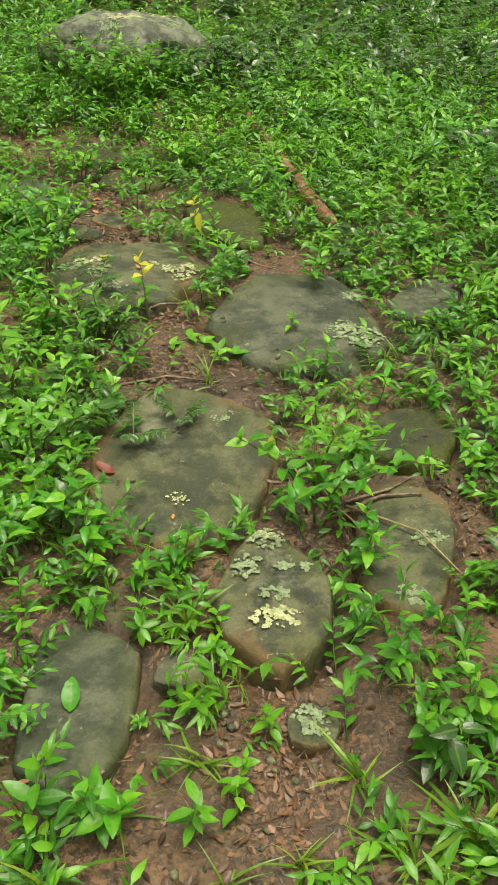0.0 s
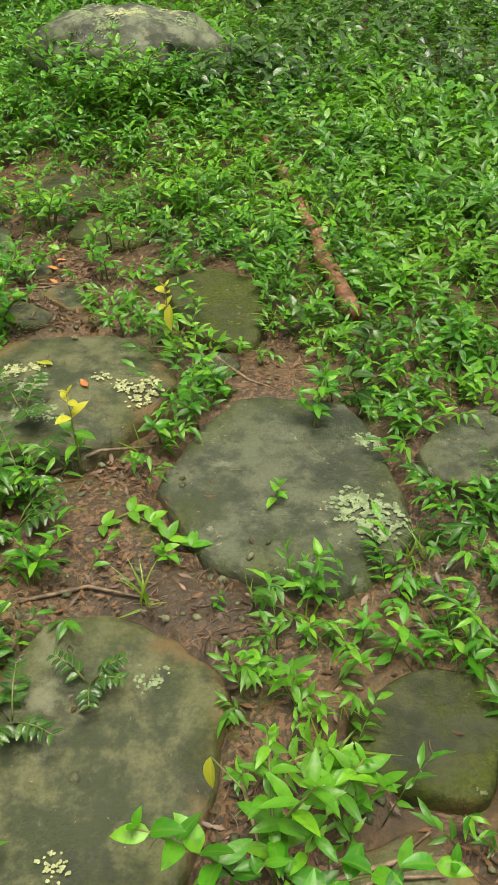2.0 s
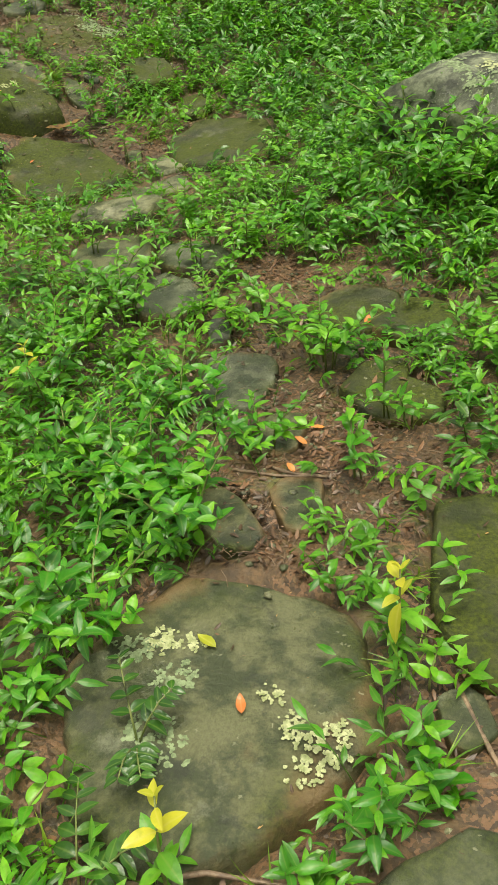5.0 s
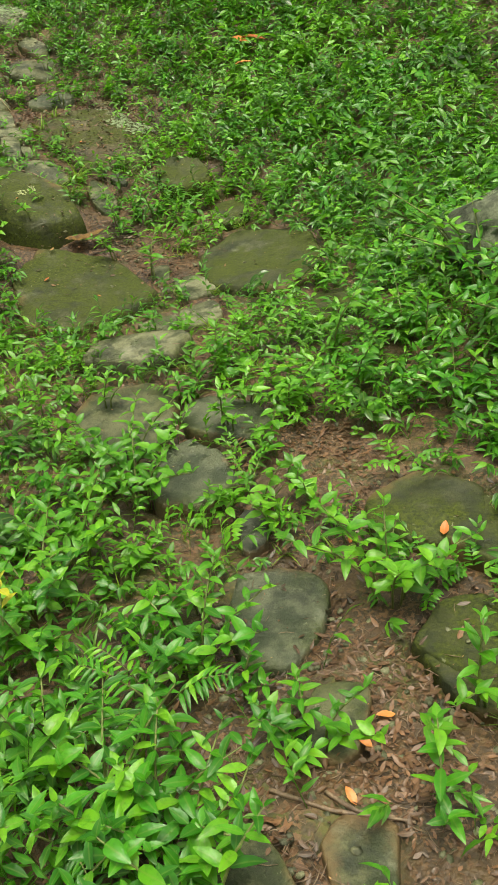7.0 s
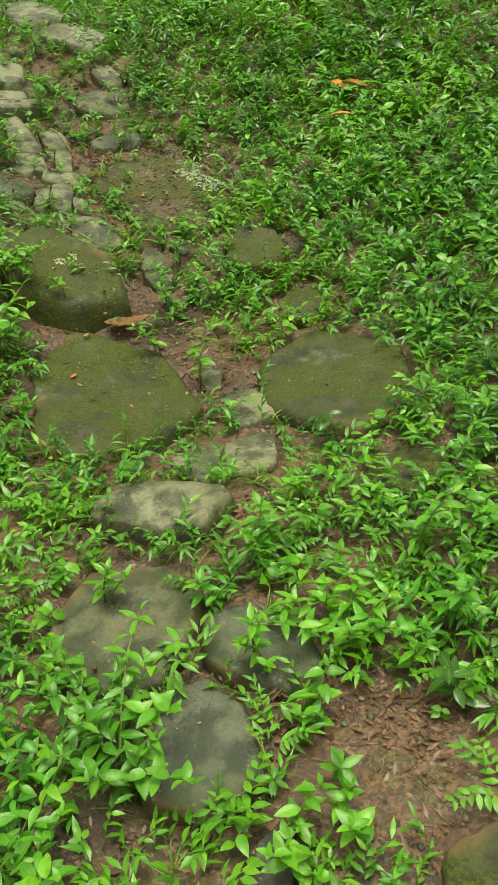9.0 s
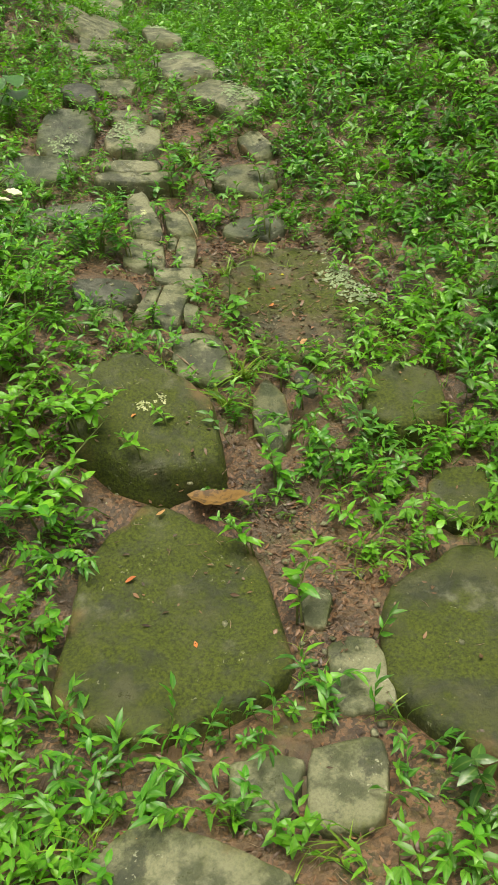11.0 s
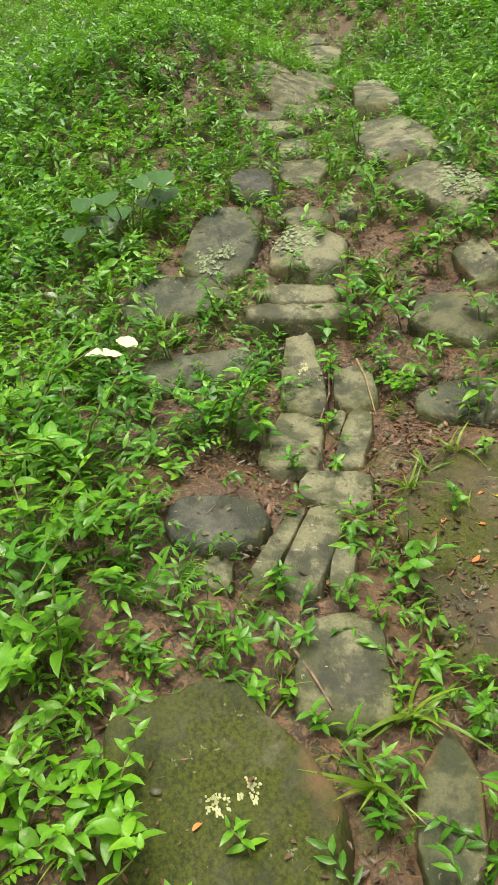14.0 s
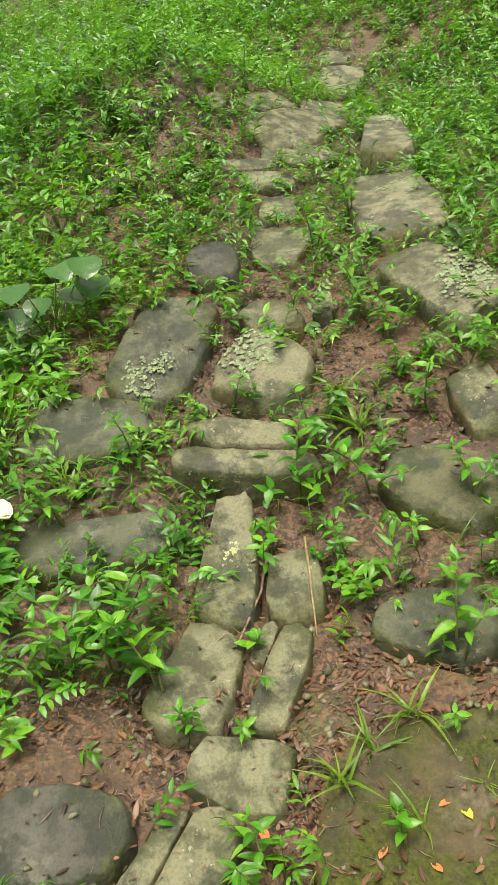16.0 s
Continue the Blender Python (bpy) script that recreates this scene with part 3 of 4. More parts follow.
# ---- lichen on the stones ----
def lichen(x, y, size, pale=False, amount=30, parent=None, z_of=None, hollow=False):
    """A crust of small lobed flakes on whatever stone lies there."""
    host = None
    if parent is None:
        host = min(STONES, key=lambda st: float(outline(st, x, y)))
        parent, base = host["object"], land_at(x, y)
        slope = ((land_at(x + 0.1, y) - base) * 10, (land_at(x, y + 0.1) - base) * 10)

        def z_of(px, py):
            rho = min(1.0, float(outline(host, px, py)))
            return base + slope[0] * (px - x) + slope[1] * (py - y) + float(crown(np.float64(rho), host["h"])) + 0.002
    vs, fs, n = [], [], 0
    rnd = random.Random(round(x * 1000 + y * 77))
    for k in range(amount * 9):
        d, t = size * math.sqrt(rnd.uniform(0.45 if hollow else 0, 1)), rnd.uniform(0, 2 * math.pi)
        d *= 0.95 + 0.45 * math.sin(3 * t + x * 50) * math.sin(5 * t)
        if noise.noise(Vector((x + d * math.cos(t), y + d * math.sin(t), 0)) * 45) > 0.12:
            continue
        px, py, r = x + d * math.cos(t), y + 0.8 * d * math.sin(t), min(0.009, 0.0025 + size * rnd.uniform(0.02, 0.075))
        if host and float(outline(host, px, py)) > 0.93:
            continue
        lobes = rnd.randint(5, 6)
        vs.append((px, py, z_of(px, py) + 0.003 + 0.002 * rnd.random()))
        for i in range(lobes):
            t = 2 * math.pi * i / lobes
            q = r * rnd.uniform(0.55, 1.2)
            ex, ey = px + q * math.cos(t), py + q * math.sin(t)
            vs.append((ex, ey, z_of(ex, ey) + 0.002 * rnd.random() + 0.0005))
            fs.append((n, n + 1 + i, n + 1 + (i + 1) % lobes))
        n += 1 + lobes
    if not vs:
        return None
    o = np.array(parent.location)
    ob = link("lichen", np.array(vs) - o, fs, LICHEN_PALE if pale else LICHEN_GREEN, parent, "pale cream lichen crust" if pale else "grey-green lichen crust")
    return ob


for args in (
    (0.087, 1.721, 0.055), (0.052, 1.609, 0.04), (0.145, 1.618, 0.02), (0.127, 1.523, 0.03), (0.132, 1.454, 0.05, True), (0.099, 1.736, 0.03, True),
    (0.522, 1.805, 0.04), (0.461, 1.597, 0.035), (0.221, 1.230, 0.05), (0.201, 1.621, 0.018), (-0.084, 2.300, 0.04, False, 8), (-0.163, 1.901, 0.03, True, 6),
    (0.352, 2.865, 0.1, False, 44), (0.339, 3.156, 0.045), (0.319, 2.911, 0.04), (0.371, 2.781, 0.03), (-0.837, 3.309, 0.055), (-0.799, 3.359, 0.04, True),
    (-0.741, 3.383, 0.035, True), (-0.704, 3.290, 0.05), (-0.651, 3.157, 0.08), (-0.496, 3.357, 0.03, True, 14), (-0.420, 3.314, 0.035, True, 14), (-0.347, 3.306, 0.06, True, 20),
    (-0.349, 3.241, 0.035, True, 14), (-0.341, 3.354, 0.03, True, 10), (-4.988, 7.414, 0.1, False, 40), (-4.777, 7.409, 0.11, False, 44), (-4.653, 7.317, 0.09, False, 36), (-4.482, 7.326, 0.1, False, 40),
    (-4.218, 6.140, 0.03, True, 8), (-4.215, 6.067, 0.03, True, 8), (-6.351, 7.160, 0.13, False, 40), (-6.306, 7.911, 0.15, False, 44), (-6.409, 6.755, 0.08, False, 20), (-6.455, 6.845, 0.05, False, 14),
    (-5.684, 6.866, 0.03, True, 8), (-8.393, 8.506, 0.1, False, 24), (-7.260, 8.054, 0.12, False, 24), (-6.109, 6.968, 0.03, True, 6),
):
    lichen(*args)


# ---- boulder among the undergrowth ----
def boulder(x, y, rx, ry, rz):
    bm = bmesh.new()
    bmesh.ops.create_icosphere(bm, subdivisions=5, radius=1.0)
    for v in bm.verts:
        p = v.co.copy()
        k = 1 + 0.16 * noise.noise(p * 1.4 + Vector((3, 1, 2))) + 0.08 * noise.noise(p * 3.3) + 0.025 * noise.noise(p * 9)
        v.co = Vector((p.x * rx * k, p.y * ry * k, p.z * rz * k))
    me = bpy.data.meshes.new("boulder")
    bm.to_mesh(me)
    bm.free()
    for q in me.polygons:
        q.use_smooth = True
    me.materials.append(STONE["lichened"])
    ob = new("boulder", me)
    ob.location = (x, y, land_at(x, y) + 0.03)
    tagged(ob, "grey lichen-crusted boulder half sunk in green undergrowth", "boulder")

    def top(px, py):
        u, w = (px - x) / rx, (py - y) / ry
        d = Vector((u, w, math.sqrt(max(0.02, 1 - u * u - w * w)))).normalized()
        k = 1 + 0.16 * noise.noise(d * 1.4 + Vector((3, 1, 2))) + 0.08 * noise.noise(d * 3.3) + 0.025 * noise.noise(d * 9)
        return ob.location.z + d.z * rz * k
    for dx, dy, s, pale, n in ((0.0, -0.08, 0.11, True, 60), (-0.42, 0.02, 0.11, False, 40), (0.4, -0.05, 0.1, False, 40), (0.12, 0.2, 0.15, False, 40), (-0.22, -0.2, 0.09, False, 30), (-0.3, -0.1, 0.13, False, 40), (0.2, -0.18, 0.12, False, 30), (-0.12, 0.15, 0.16, False, 40), (0.28, 0.1, 0.13, True, 22), (-0.05, -0.25, 0.1, False, 24), (0.08, -0.12, 0.08, True, 20)):
        lichen(x + dx, y + dy, s, pale, n, ob, top)


boulder(-1.25, 6.62, 0.60, 0.42, 0.36)


# ---- fallen branch and twigs ----
def branch(points, radii, material, name, label, category, sides=9):
    pts, rad = [], []
    for i in range(len(points) - 1):
        p, q = Vector(points[i]), Vector(points[i + 1])
        for k in range(6):
            t = k / 6
            w = p.lerp(q, t)
            r = radii[i] * (1 - t) + radii[i + 1] * t
            pts.append(w + Vector((noise.noise(w * 5), noise.noise(w * 5 + Vector((9, 0, 0))), 0.5 * noise.noise(w * 6))) * r * 0.9)
            rad.append(r * (1 + 0.25 * noise.noise(w * 14)))
    pts.append(Vector(points[-1]))
    rad.append(radii[-1])
    o = pts[0]
    v, f = tube([p - o for p in pts], rad, sides)
    ob = link(name, v, f, material)
    ob.location = o
    return tagged(ob, label, category)


def lying(path, lift):
    return [(x, y, top_at(x, y) + lift) for x, y in path]


branch(lying([(0.25, 3.86), (0.10, 4.43), (-0.08, 5.03), (-0.28, 5.60)], 0.035), [0.036, 0.034, 0.032, 0.026], BARK, "fallen_branch", "peeled reddish-brown fallen branch lying in low plants", "branch")
for path in ([(-1.06, 3.99), (-0.92, 4.02), (-0.77, 4.08)], [(-0.96, 4.05), (-0.88, 4.04), (-0.81, 4.07)], [(-5.70, 6.97), (-5.56, 6.91), (-5.40, 6.80)], [(0.30, 1.94), (0.42, 1.99), (0.49, 2.06)],
             [(0.26, 1.87), (0.40, 1.96), (0.51, 1.98)], [(-0.45, 2.47), (-0.30, 2.54), (-0.12, 2.52)], [(-0.52, 2.92), (-0.40, 3.00), (-0.26, 3.07)], [(-0.20, 3.58), (-0.05, 3.44), (0.04, 3.40)], [(-4.60, 6.37), (-4.49, 6.39), (-4.40, 6.40)]):
    branch(lying(path, 0.006), [0.006, 0.005, 0.003], TWIG, "twig", "thin dead brown twig lying on soil", "twig", 5)
for path in ([(-5.67, 7.07), (-5.53, 7.04), (-5.37, 7.00)], [(0.20, 2.06), (0.27, 1.91), (0.38, 1.76)], [(0.13, 2.12), (0.20, 1.96), (0.30, 1.85)], [(0.30, 1.91), (0.49, 1.81), (0.59, 1.67)]):
    branch(lying(path, 0.02), [0.004, 0.0035, 0.002], STRAW, "dry_stalk", "bent dry straw-coloured grass stalk", "grass stalk", 5)


# ---- fallen leaves that stand out ----
def fallen_leaf(x, y, length, width, turn, material, label, curl=0.25, lift=0.006):
    v, f, r = leaf_shape(length, width, 9, curl, -0.1, 0.45, 0.03)
    v[:, 2] += 0.12 * width * np.sin(v[:, 1] / length * 5 + x * 9)
    v[:, 2] -= v[:, 2].min()
    ob = link("fallen_leaf", v, f, material, rib=r)
    ob.matrix_basis = pose(x, y, top_at(x, y) + lift, 0, 0, turn)
    return tagged(ob, label, "fallen leaf", "fallen leaves")


fallen_leaf(-3.91, 6.04, 0.24, 0.1, -48, LEAF_CURLED, "large curled tan dead leaf lying between two mossy slabs", 0.3)
fallen_leaf(-0.359, 1.984, 0.075, 0.032, 60, LEAF_RED, "dark red fallen leaf on a wet slab")
for x, y, s, t in ((-1.117, 4.910, 0.06, 20), (-0.889, 4.054, 0.045, 60), (-0.938, 4.305, 0.045, 130), (-1.355, 4.791, 0.045, 20), (-0.936, 4.198, 0.05, 80), (-4.829, 6.938, 0.035, 40), (-4.765, 7.043, 0.035, 110), (-4.931, 6.736, 0.05, 90), (-4.883, 7.092, 0.035, 10), (-0.524, 3.285, 0.05, 40), (-3.711, 5.692, 0.04, 0), (-3.366, 5.744, 0.03, 70), (-4.187, 6.001, 0.03, 30), (-0.165, 1.811, 0.02, 0), (-4.661, 6.936, 0.04, 30)):
    fallen_leaf(x, y, s, s * 0.42, t, LEAF_ORANGE, "small orange-brown fallen leaf on wet soil")
for x, y, s, t, m in ((-4.834, 7.142, 0.05, 100, LEAF_YELLOW), (-0.672, 3.397, 0.06, 80, LEAF_YELLOW), (-4.362, 6.882, 0.06, 30, LEAF_TAN), (-3.893, 5.909, 0.04, 10, LEAF_TAN), (-5.83, 6.25, 0.14, 170, LEAF_PALE), (-5.84, 6.30, 0.11, 120, LEAF_PALE), (-4.32, 8.14, 0.18, -60, LEAF_ORANGE), (-4.42, 8.53, 0.24, 80, LEAF_ORANGE), (-4.35, 8.63, 0.22, 100, LEAF_ORANGE)):
    big = s > 0.09
    fallen_leaf(x, y, s, s * (0.62 if m is LEAF_PALE else 0.4), t, m, {"leaf_yellow": "small yellow fallen leaf", "leaf_tan": "pale tan fallen leaf on soil", "leaf_pale": "cream-white fallen leaf lying on low plants", "leaf_orange": "large orange dead leaf caught in undergrowth"}[m.name], 0.3, 0.12 if big else 0.006)
fallen_leaf(-0.287, 1.193, 0.085, 0.04, 10, LEAF_BRIGHT, "fresh green fallen leaf on a slab")


# ---- single plants along the path ----
LEAVES = {}


def leaf_mesh(kind, variant):
    key = (kind, variant)
    if key not in LEAVES:
        length, width, belly, droop, material = {
            "broad": (1.0, 0.5, 0.4, 0.25, LEAF_BRIGHT), "lance": (1.0, 0.36, 0.42, 0.3, LEAF_BRIGHT), "dark": (1.0, 0.48, 0.42, 0.25, LEAF_DARK), "round": (1.0, 0.95, 0.5, 0.1, LEAF_COVER),
            "yellow": (1.0, 0.45, 0.45, 0.2, LEAF_YELLOW), "blade": (1.0, 0.075, 0.3, 0.75, GRASS), "heart": (1.0, 0.95, 0.48, 0.1, LEAF_WET), "frond": (1.0, 0.2, 0.35, 0.3, LEAF_BRIGHT)}[kind]
        v, f, r = leaf_shape(length, width * (0.9 + 0.1 * variant), 7, 0.22 + 0.1 * variant, droop * (0.6 + 0.5 * variant), belly, 0.015, 0.5 if kind in ("heart", "round") else 0.8)
        ob = link("leaf", v, f, material, rib=r)
        LEAVES[key] = ob.data
        bpy.data.objects.remove(ob)
    return LEAVES[key]


def plant_stem(base, points, radius, name="stem"):
    v, f = tube(points, [radius * (1 - 0.55 * i / (len(points) - 1)) for i in range(len(points))], 5)
    return link(name, v, f, STEM, base)


def shoot(base, rnd, foot, height, lean, azimuth, pairs, leaf_length, kind, name="leaf", top_yellow=0, branched=False):
    """A stem with opposite pairs of leaves that grow smaller to the top."""
    a = radians(azimuth)
    def at(t):
        k = lean * height * t * t
        return Vector(foot) + Vector((math.cos(a) * k, math.sin(a) * k, height * t * (1 - 0.25 * lean * t)))
    stem = plant_stem(base, [at(0) - Vector((0, 0, 0.02)), at(0.33), at(0.66), at(1)], 0.003 + 0.005 * height)
    if branched:
        base = stem
    turn = rnd.uniform(0, 180)
    for i in range(pairs):
        t = 0.28 + 0.72 * (i + 0.5) / pairs
        size = leaf_length * (1.05 - 0.45 * abs(t - 0.55)) * rnd.uniform(0.8, 1.15)
        for side in (0, 180):
            k = "yellow" if pairs - i <= top_yellow else kind
            part_of(name, leaf_mesh(k, rnd.randint(0, 2)), base, leaf_pose(at(t), turn + side + rnd.uniform(-22, 22), rnd.uniform(-12, 30) + 18 * t, rnd.uniform(-25, 25), size))
        turn += 90 + rnd.uniform(-15, 15)
    for k in range(2):
        part_of(name, leaf_mesh("yellow" if top_yellow else kind, k), base, leaf_pose(at(1), turn + 180 * k, rnd.uniform(40, 65), 0, leaf_length * 0.5))


LABELS = {
    "broad": ("seedling", "young bright green seedling with oval leaves", "seedling"),
    "lance": ("seedling", "green seedling with pointed lance-shaped leaves", "seedling"),
    "bush": ("shrub", "small leafy green shrub with pointed wet leaves", "shrub"),
    "yellow": ("seedling", "thin seedling with yellow-green upper leaves", "seedling"),
    "pinnate": ("seedling", "glossy dark green seedling with feathered leaves", "seedling"),
    "fernlet": ("fern", "small light green feathery fern", "fern"),
    "tuft": ("grass_tuft", "tuft of long green grass blades with dry tips", "grass"),
    "vine": ("vine", "thin creeping vine with few green leaves on stone", "vine"),
    "clover": ("clover_patch", "low patch of small round green leaves", "clover"),
    "taro": ("taro", "plant with large round glossy dark green leaves", "taro plant"),
}


def plant(kind, x, y, size):
    rnd = random.Random(round(x * 1013 + y * 7919 + size * 100))
    name, label, category = LABELS[kind]
    base = tagged(new(name), label, category, "plants along the path")
    base.location = (x, y, top_at(x, y) - 0.004)
    if kind in ("broad", "lance"):
        pairs = 3 if size < 0.12 else 4 if kind == "broad" else 5
        length = (0.036 + 0.1 * size) * (1.0 if kind == "broad" else 1.12)
        shoot(base, rnd, (0, 0, 0), size * 0.95, rnd.uniform(0.1, 0.6), rnd.uniform(0, 360), pairs, length, kind)
        if size > 0.13:
            shoot(base, rnd, (0.015, 0.01, 0), size * 0.65, rnd.uniform(0.4, 0.9), rnd.uniform(0, 360), 3, length * 0.85, kind)
    elif kind == "yellow":
        shoot(base, rnd, (0, 0, 0), size, 0.25, rnd.uniform(0, 360), 4, 0.06, "broad", top_yellow=2)
    elif kind == "bush":
        for i in range(6):
            t = 60 * i + rnd.uniform(-20, 20)
            shoot(base, rnd, (0.03 * math.cos(radians(t)), 0.03 * math.sin(radians(t)), 0), size * rnd.uniform(0.65, 1.0), rnd.uniform(0.4, 1.0), t, 6, 0.042 + 0.065 * size, "lance" if i % 3 else "broad", branched=True)
    elif kind in ("pinnate", "fernlet"):
        for i in range(4 if kind == "pinnate" else 6):
            t = rnd.uniform(0, 360)
            a = radians(t)
            reach = size * rnd.uniform(0.5, 0.8)
            pts = [Vector((math.cos(a) * reach * k, math.sin(a) * reach * k, size * (0.9 * k - 0.45 * k * k))) for k in (0, 0.33, 0.66, 1.0)]
            frond = plant_stem(base, pts, 0.0028, "frond")
            count = 5 if kind == "pinnate" else 9
            for j in range(count):
                k = 0.3 + 0.68 * j / (count - 1)
                p = Vector((math.cos(a) * reach * k, math.sin(a) * reach * k, size * (0.9 * k - 0.45 * k * k)))
                for side in (-1, 1):
                    ln = (0.25 * size if kind == "pinnate" else 0.2 * size) * (1.1 - 0.5 * k)
                    part_of("leaflet", leaf_mesh("dark" if kind == "pinnate" else "frond", rnd.randint(0, 2)), frond, leaf_pose(p, t + side * 62, rnd.uniform(-12, 14), rnd.uniform(-15, 15), ln))
    elif kind == "tuft":
        for i in range(16):
            part_of("blade", leaf_mesh("blade", i % 3), base, leaf_pose((rnd.uniform(-0.015, 0.015), rnd.uniform(-0.015, 0.015), 0), rnd.uniform(0, 360), rnd.uniform(30, 78), rnd.uniform(-30, 30), size * rnd.uniform(0.45, 0.95)))
    elif kind == "vine":
        pts = [Vector((0.06 * i - 0.1, 0.05 * math.sin(i * 1.3), 0.012 + 0.01 * (i % 2))) for i in range(5)]
        plant_stem(base, pts, 0.003)
        for i, p in enumerate(pts):
            for side in (70, -70, 10):
                part_of("leaf", leaf_mesh("broad", i % 3), base, leaf_pose(p, 20 * i + side, rnd.uniform(5, 30), 0, 0.055))
    elif kind == "clover":
        for i in range(60):
            d, a = 0.1 * math.sqrt(rnd.random()), rnd.uniform(0, 6.28)
            p = Vector((d * math.cos(a), 0.8 * d * math.sin(a), rnd.uniform(0.012, 0.05)))
            part_of("leaf", leaf_mesh("round", i % 3), base, leaf_pose(p, rnd.uniform(0, 360), rnd.uniform(-10, 12), 0, 0.026))
        plant_stem(base, [Vector((-0.07, 0, 0.005)), Vector((0, 0.02, 0.012)), Vector((0.07, 0, 0.005))], 0.002)
    elif kind == "taro":
        for i in range(9):
            side, high = 0.05 * (i - 4) + rnd.uniform(-0.02, 0.02), size * (0.3 + 0.45 * ((i * 5) % 9) / 8)
            tip = Vector((rnd.uniform(-0.06, 0.1), side, high))
            plant_stem(base, [Vector((0, 0, -0.02)), tip * 0.5 + Vector((-0.02, 0, 0.02)), tip], 0.005)
            part_of("leaf", leaf_mesh("heart", i % 3), base, leaf_pose(tip + Vector((-0.03, 0, 0.015)), rnd.uniform(-45, 35), rnd.uniform(-34, -14), rnd.uniform(-12, 12), rnd.uniform(0.1, 0.135)))


plant("tuft", -0.08, 1.46, 0.16)
plant("tuft", -0.14, 1.62, 0.14)
plant("tuft", 0.00, 1.11, 0.12)
plant("tuft", -0.00, 1.27, 0.13)
plant("tuft", 0.32, 1.10, 0.13)
plant("tuft", 0.53, 0.98, 0.21)
plant("tuft", 0.41, 0.94, 0.15)
plant("tuft", -0.23, 0.84, 0.18)
plant("tuft", 0.21, 0.92, 0.10)
plant("broad", 0.39, 1.37, 0.19)
plant("broad", 0.35, 1.74, 0.12)
plant("broad", 0.14, 1.18, 0.10)
plant("broad", 0.45, 1.16, 0.17)
plant("broad", 0.59, 1.19, 0.19)
plant("broad", 0.67, 2.06, 0.10)
plant("broad", -0.00, 1.40, 0.07)
plant("broad", 0.08, 1.05, 0.10)
plant("broad", -0.29, 0.93, 0.22)
plant("broad", -0.17, 0.95, 0.16)
plant("broad", 0.71, 2.47, 0.16)
plant("broad", 0.77, 2.92, 0.10)
plant("bush", 0.23, 1.89, 0.35)
plant("lance", 0.22, 1.98, 0.29)
plant("lance", 0.32, 2.13, 0.22)
plant("lance", 0.24, 2.55, 0.16)
plant("pinnate", -0.34, 2.16, 0.16)
plant("pinnate", -0.21, 2.27, 0.14)
plant("lance", -0.43, 2.53, 0.19)
plant("lance", -0.61, 2.72, 0.25)
plant("broad", -0.76, 2.85, 0.23)
plant("broad", -0.63, 2.45, 0.25)
plant("broad", -0.31, 1.67, 0.15)
plant("lance", -0.11, 1.63, 0.16)
plant("lance", -0.17, 1.59, 0.14)
plant("broad", 0.34, 1.66, 0.15)
plant("vine", -0.22, 2.74, 0.10)
plant("broad", 0.11, 2.86, 0.06)
plant("broad", -0.12, 2.64, 0.05)
plant("yellow", -0.44, 2.94, 0.24)
plant("lance", -0.17, 3.16, 0.16)
plant("lance", -0.25, 3.09, 0.12)
plant("lance", -0.12, 3.31, 0.13)
plant("yellow", -0.33, 3.59, 0.22)
plant("lance", -0.28, 3.81, 0.13)
plant("lance", -0.52, 3.67, 0.10)
plant("pinnate", -0.58, 2.86, 0.23)
plant("pinnate", -0.54, 2.69, 0.20)
plant("pinnate", -0.67, 3.13, 0.20)
plant("lance", -0.59, 2.80, 0.21)
plant("lance", 0.18, 3.19, 0.18)
plant("lance", 0.21, 3.33, 0.14)
plant("broad", -0.24, 3.54, 0.10)
plant("lance", -0.72, 4.41, 0.18)
plant("lance", -0.14, 4.54, 0.16)
plant("broad", -1.23, 4.75, 0.18)
plant("bush", -1.14, 4.64, 0.36)
plant("bush", -1.05, 4.13, 0.16)
plant("lance", -0.72, 4.10, 0.23)
plant("lance", -0.79, 4.41, 0.26)
plant("broad", -1.61, 4.74, 0.16)
plant("broad", -1.61, 4.89, 0.13)
plant("broad", -2.18, 4.96, 0.08)
plant("broad", -2.00, 5.07, 0.10)
plant("lance", -2.06, 5.22, 0.20)
plant("lance", -1.89, 5.33, 0.19)
plant("lance", -1.73, 5.47, 0.24)
plant("lance", -2.30, 5.37, 0.15)
plant("lance", -1.58, 5.72, 0.27)
plant("lance", -2.30, 5.14, 0.14)
plant("broad", -1.85, 5.07, 0.10)
plant("broad", -1.75, 4.69, 0.10)
plant("bush", -2.06, 4.63, 0.26)
plant("fernlet", -1.42, 4.04, 0.32)
plant("fernlet", -1.33, 3.67, 0.24)
plant("bush", -1.31, 3.76, 0.30)
plant("broad", -1.22, 3.70, 0.25)
plant("lance", -1.57, 4.35, 0.17)
plant("lance", -1.27, 4.17, 0.17)
plant("broad", -1.81, 3.97, 0.27)
plant("yellow", -1.84, 3.93, 0.28)
plant("bush", -1.10, 3.77, 0.22)
plant("lance", -2.85, 5.59, 0.10)
plant("lance", -2.31, 5.38, 0.21)
plant("lance", -2.41, 5.68, 0.14)
plant("lance", -2.53, 4.96, 0.16)
plant("lance", -2.05, 5.08, 0.19)
plant("broad", -1.81, 5.04, 0.19)
plant("bush", -1.90, 5.27, 0.27)
plant("broad", -1.68, 4.81, 0.17)
plant("broad", -1.56, 4.88, 0.15)
plant("lance", -1.93, 5.63, 0.30)
plant("broad", -2.03, 5.94, 0.19)
plant("bush", -2.18, 4.71, 0.27)
plant("lance", -4.11, 6.10, 0.08)
plant("tuft", -4.23, 6.41, 0.21)
plant("tuft", -4.33, 6.57, 0.20)
plant("tuft", -4.64, 6.20, 0.09)
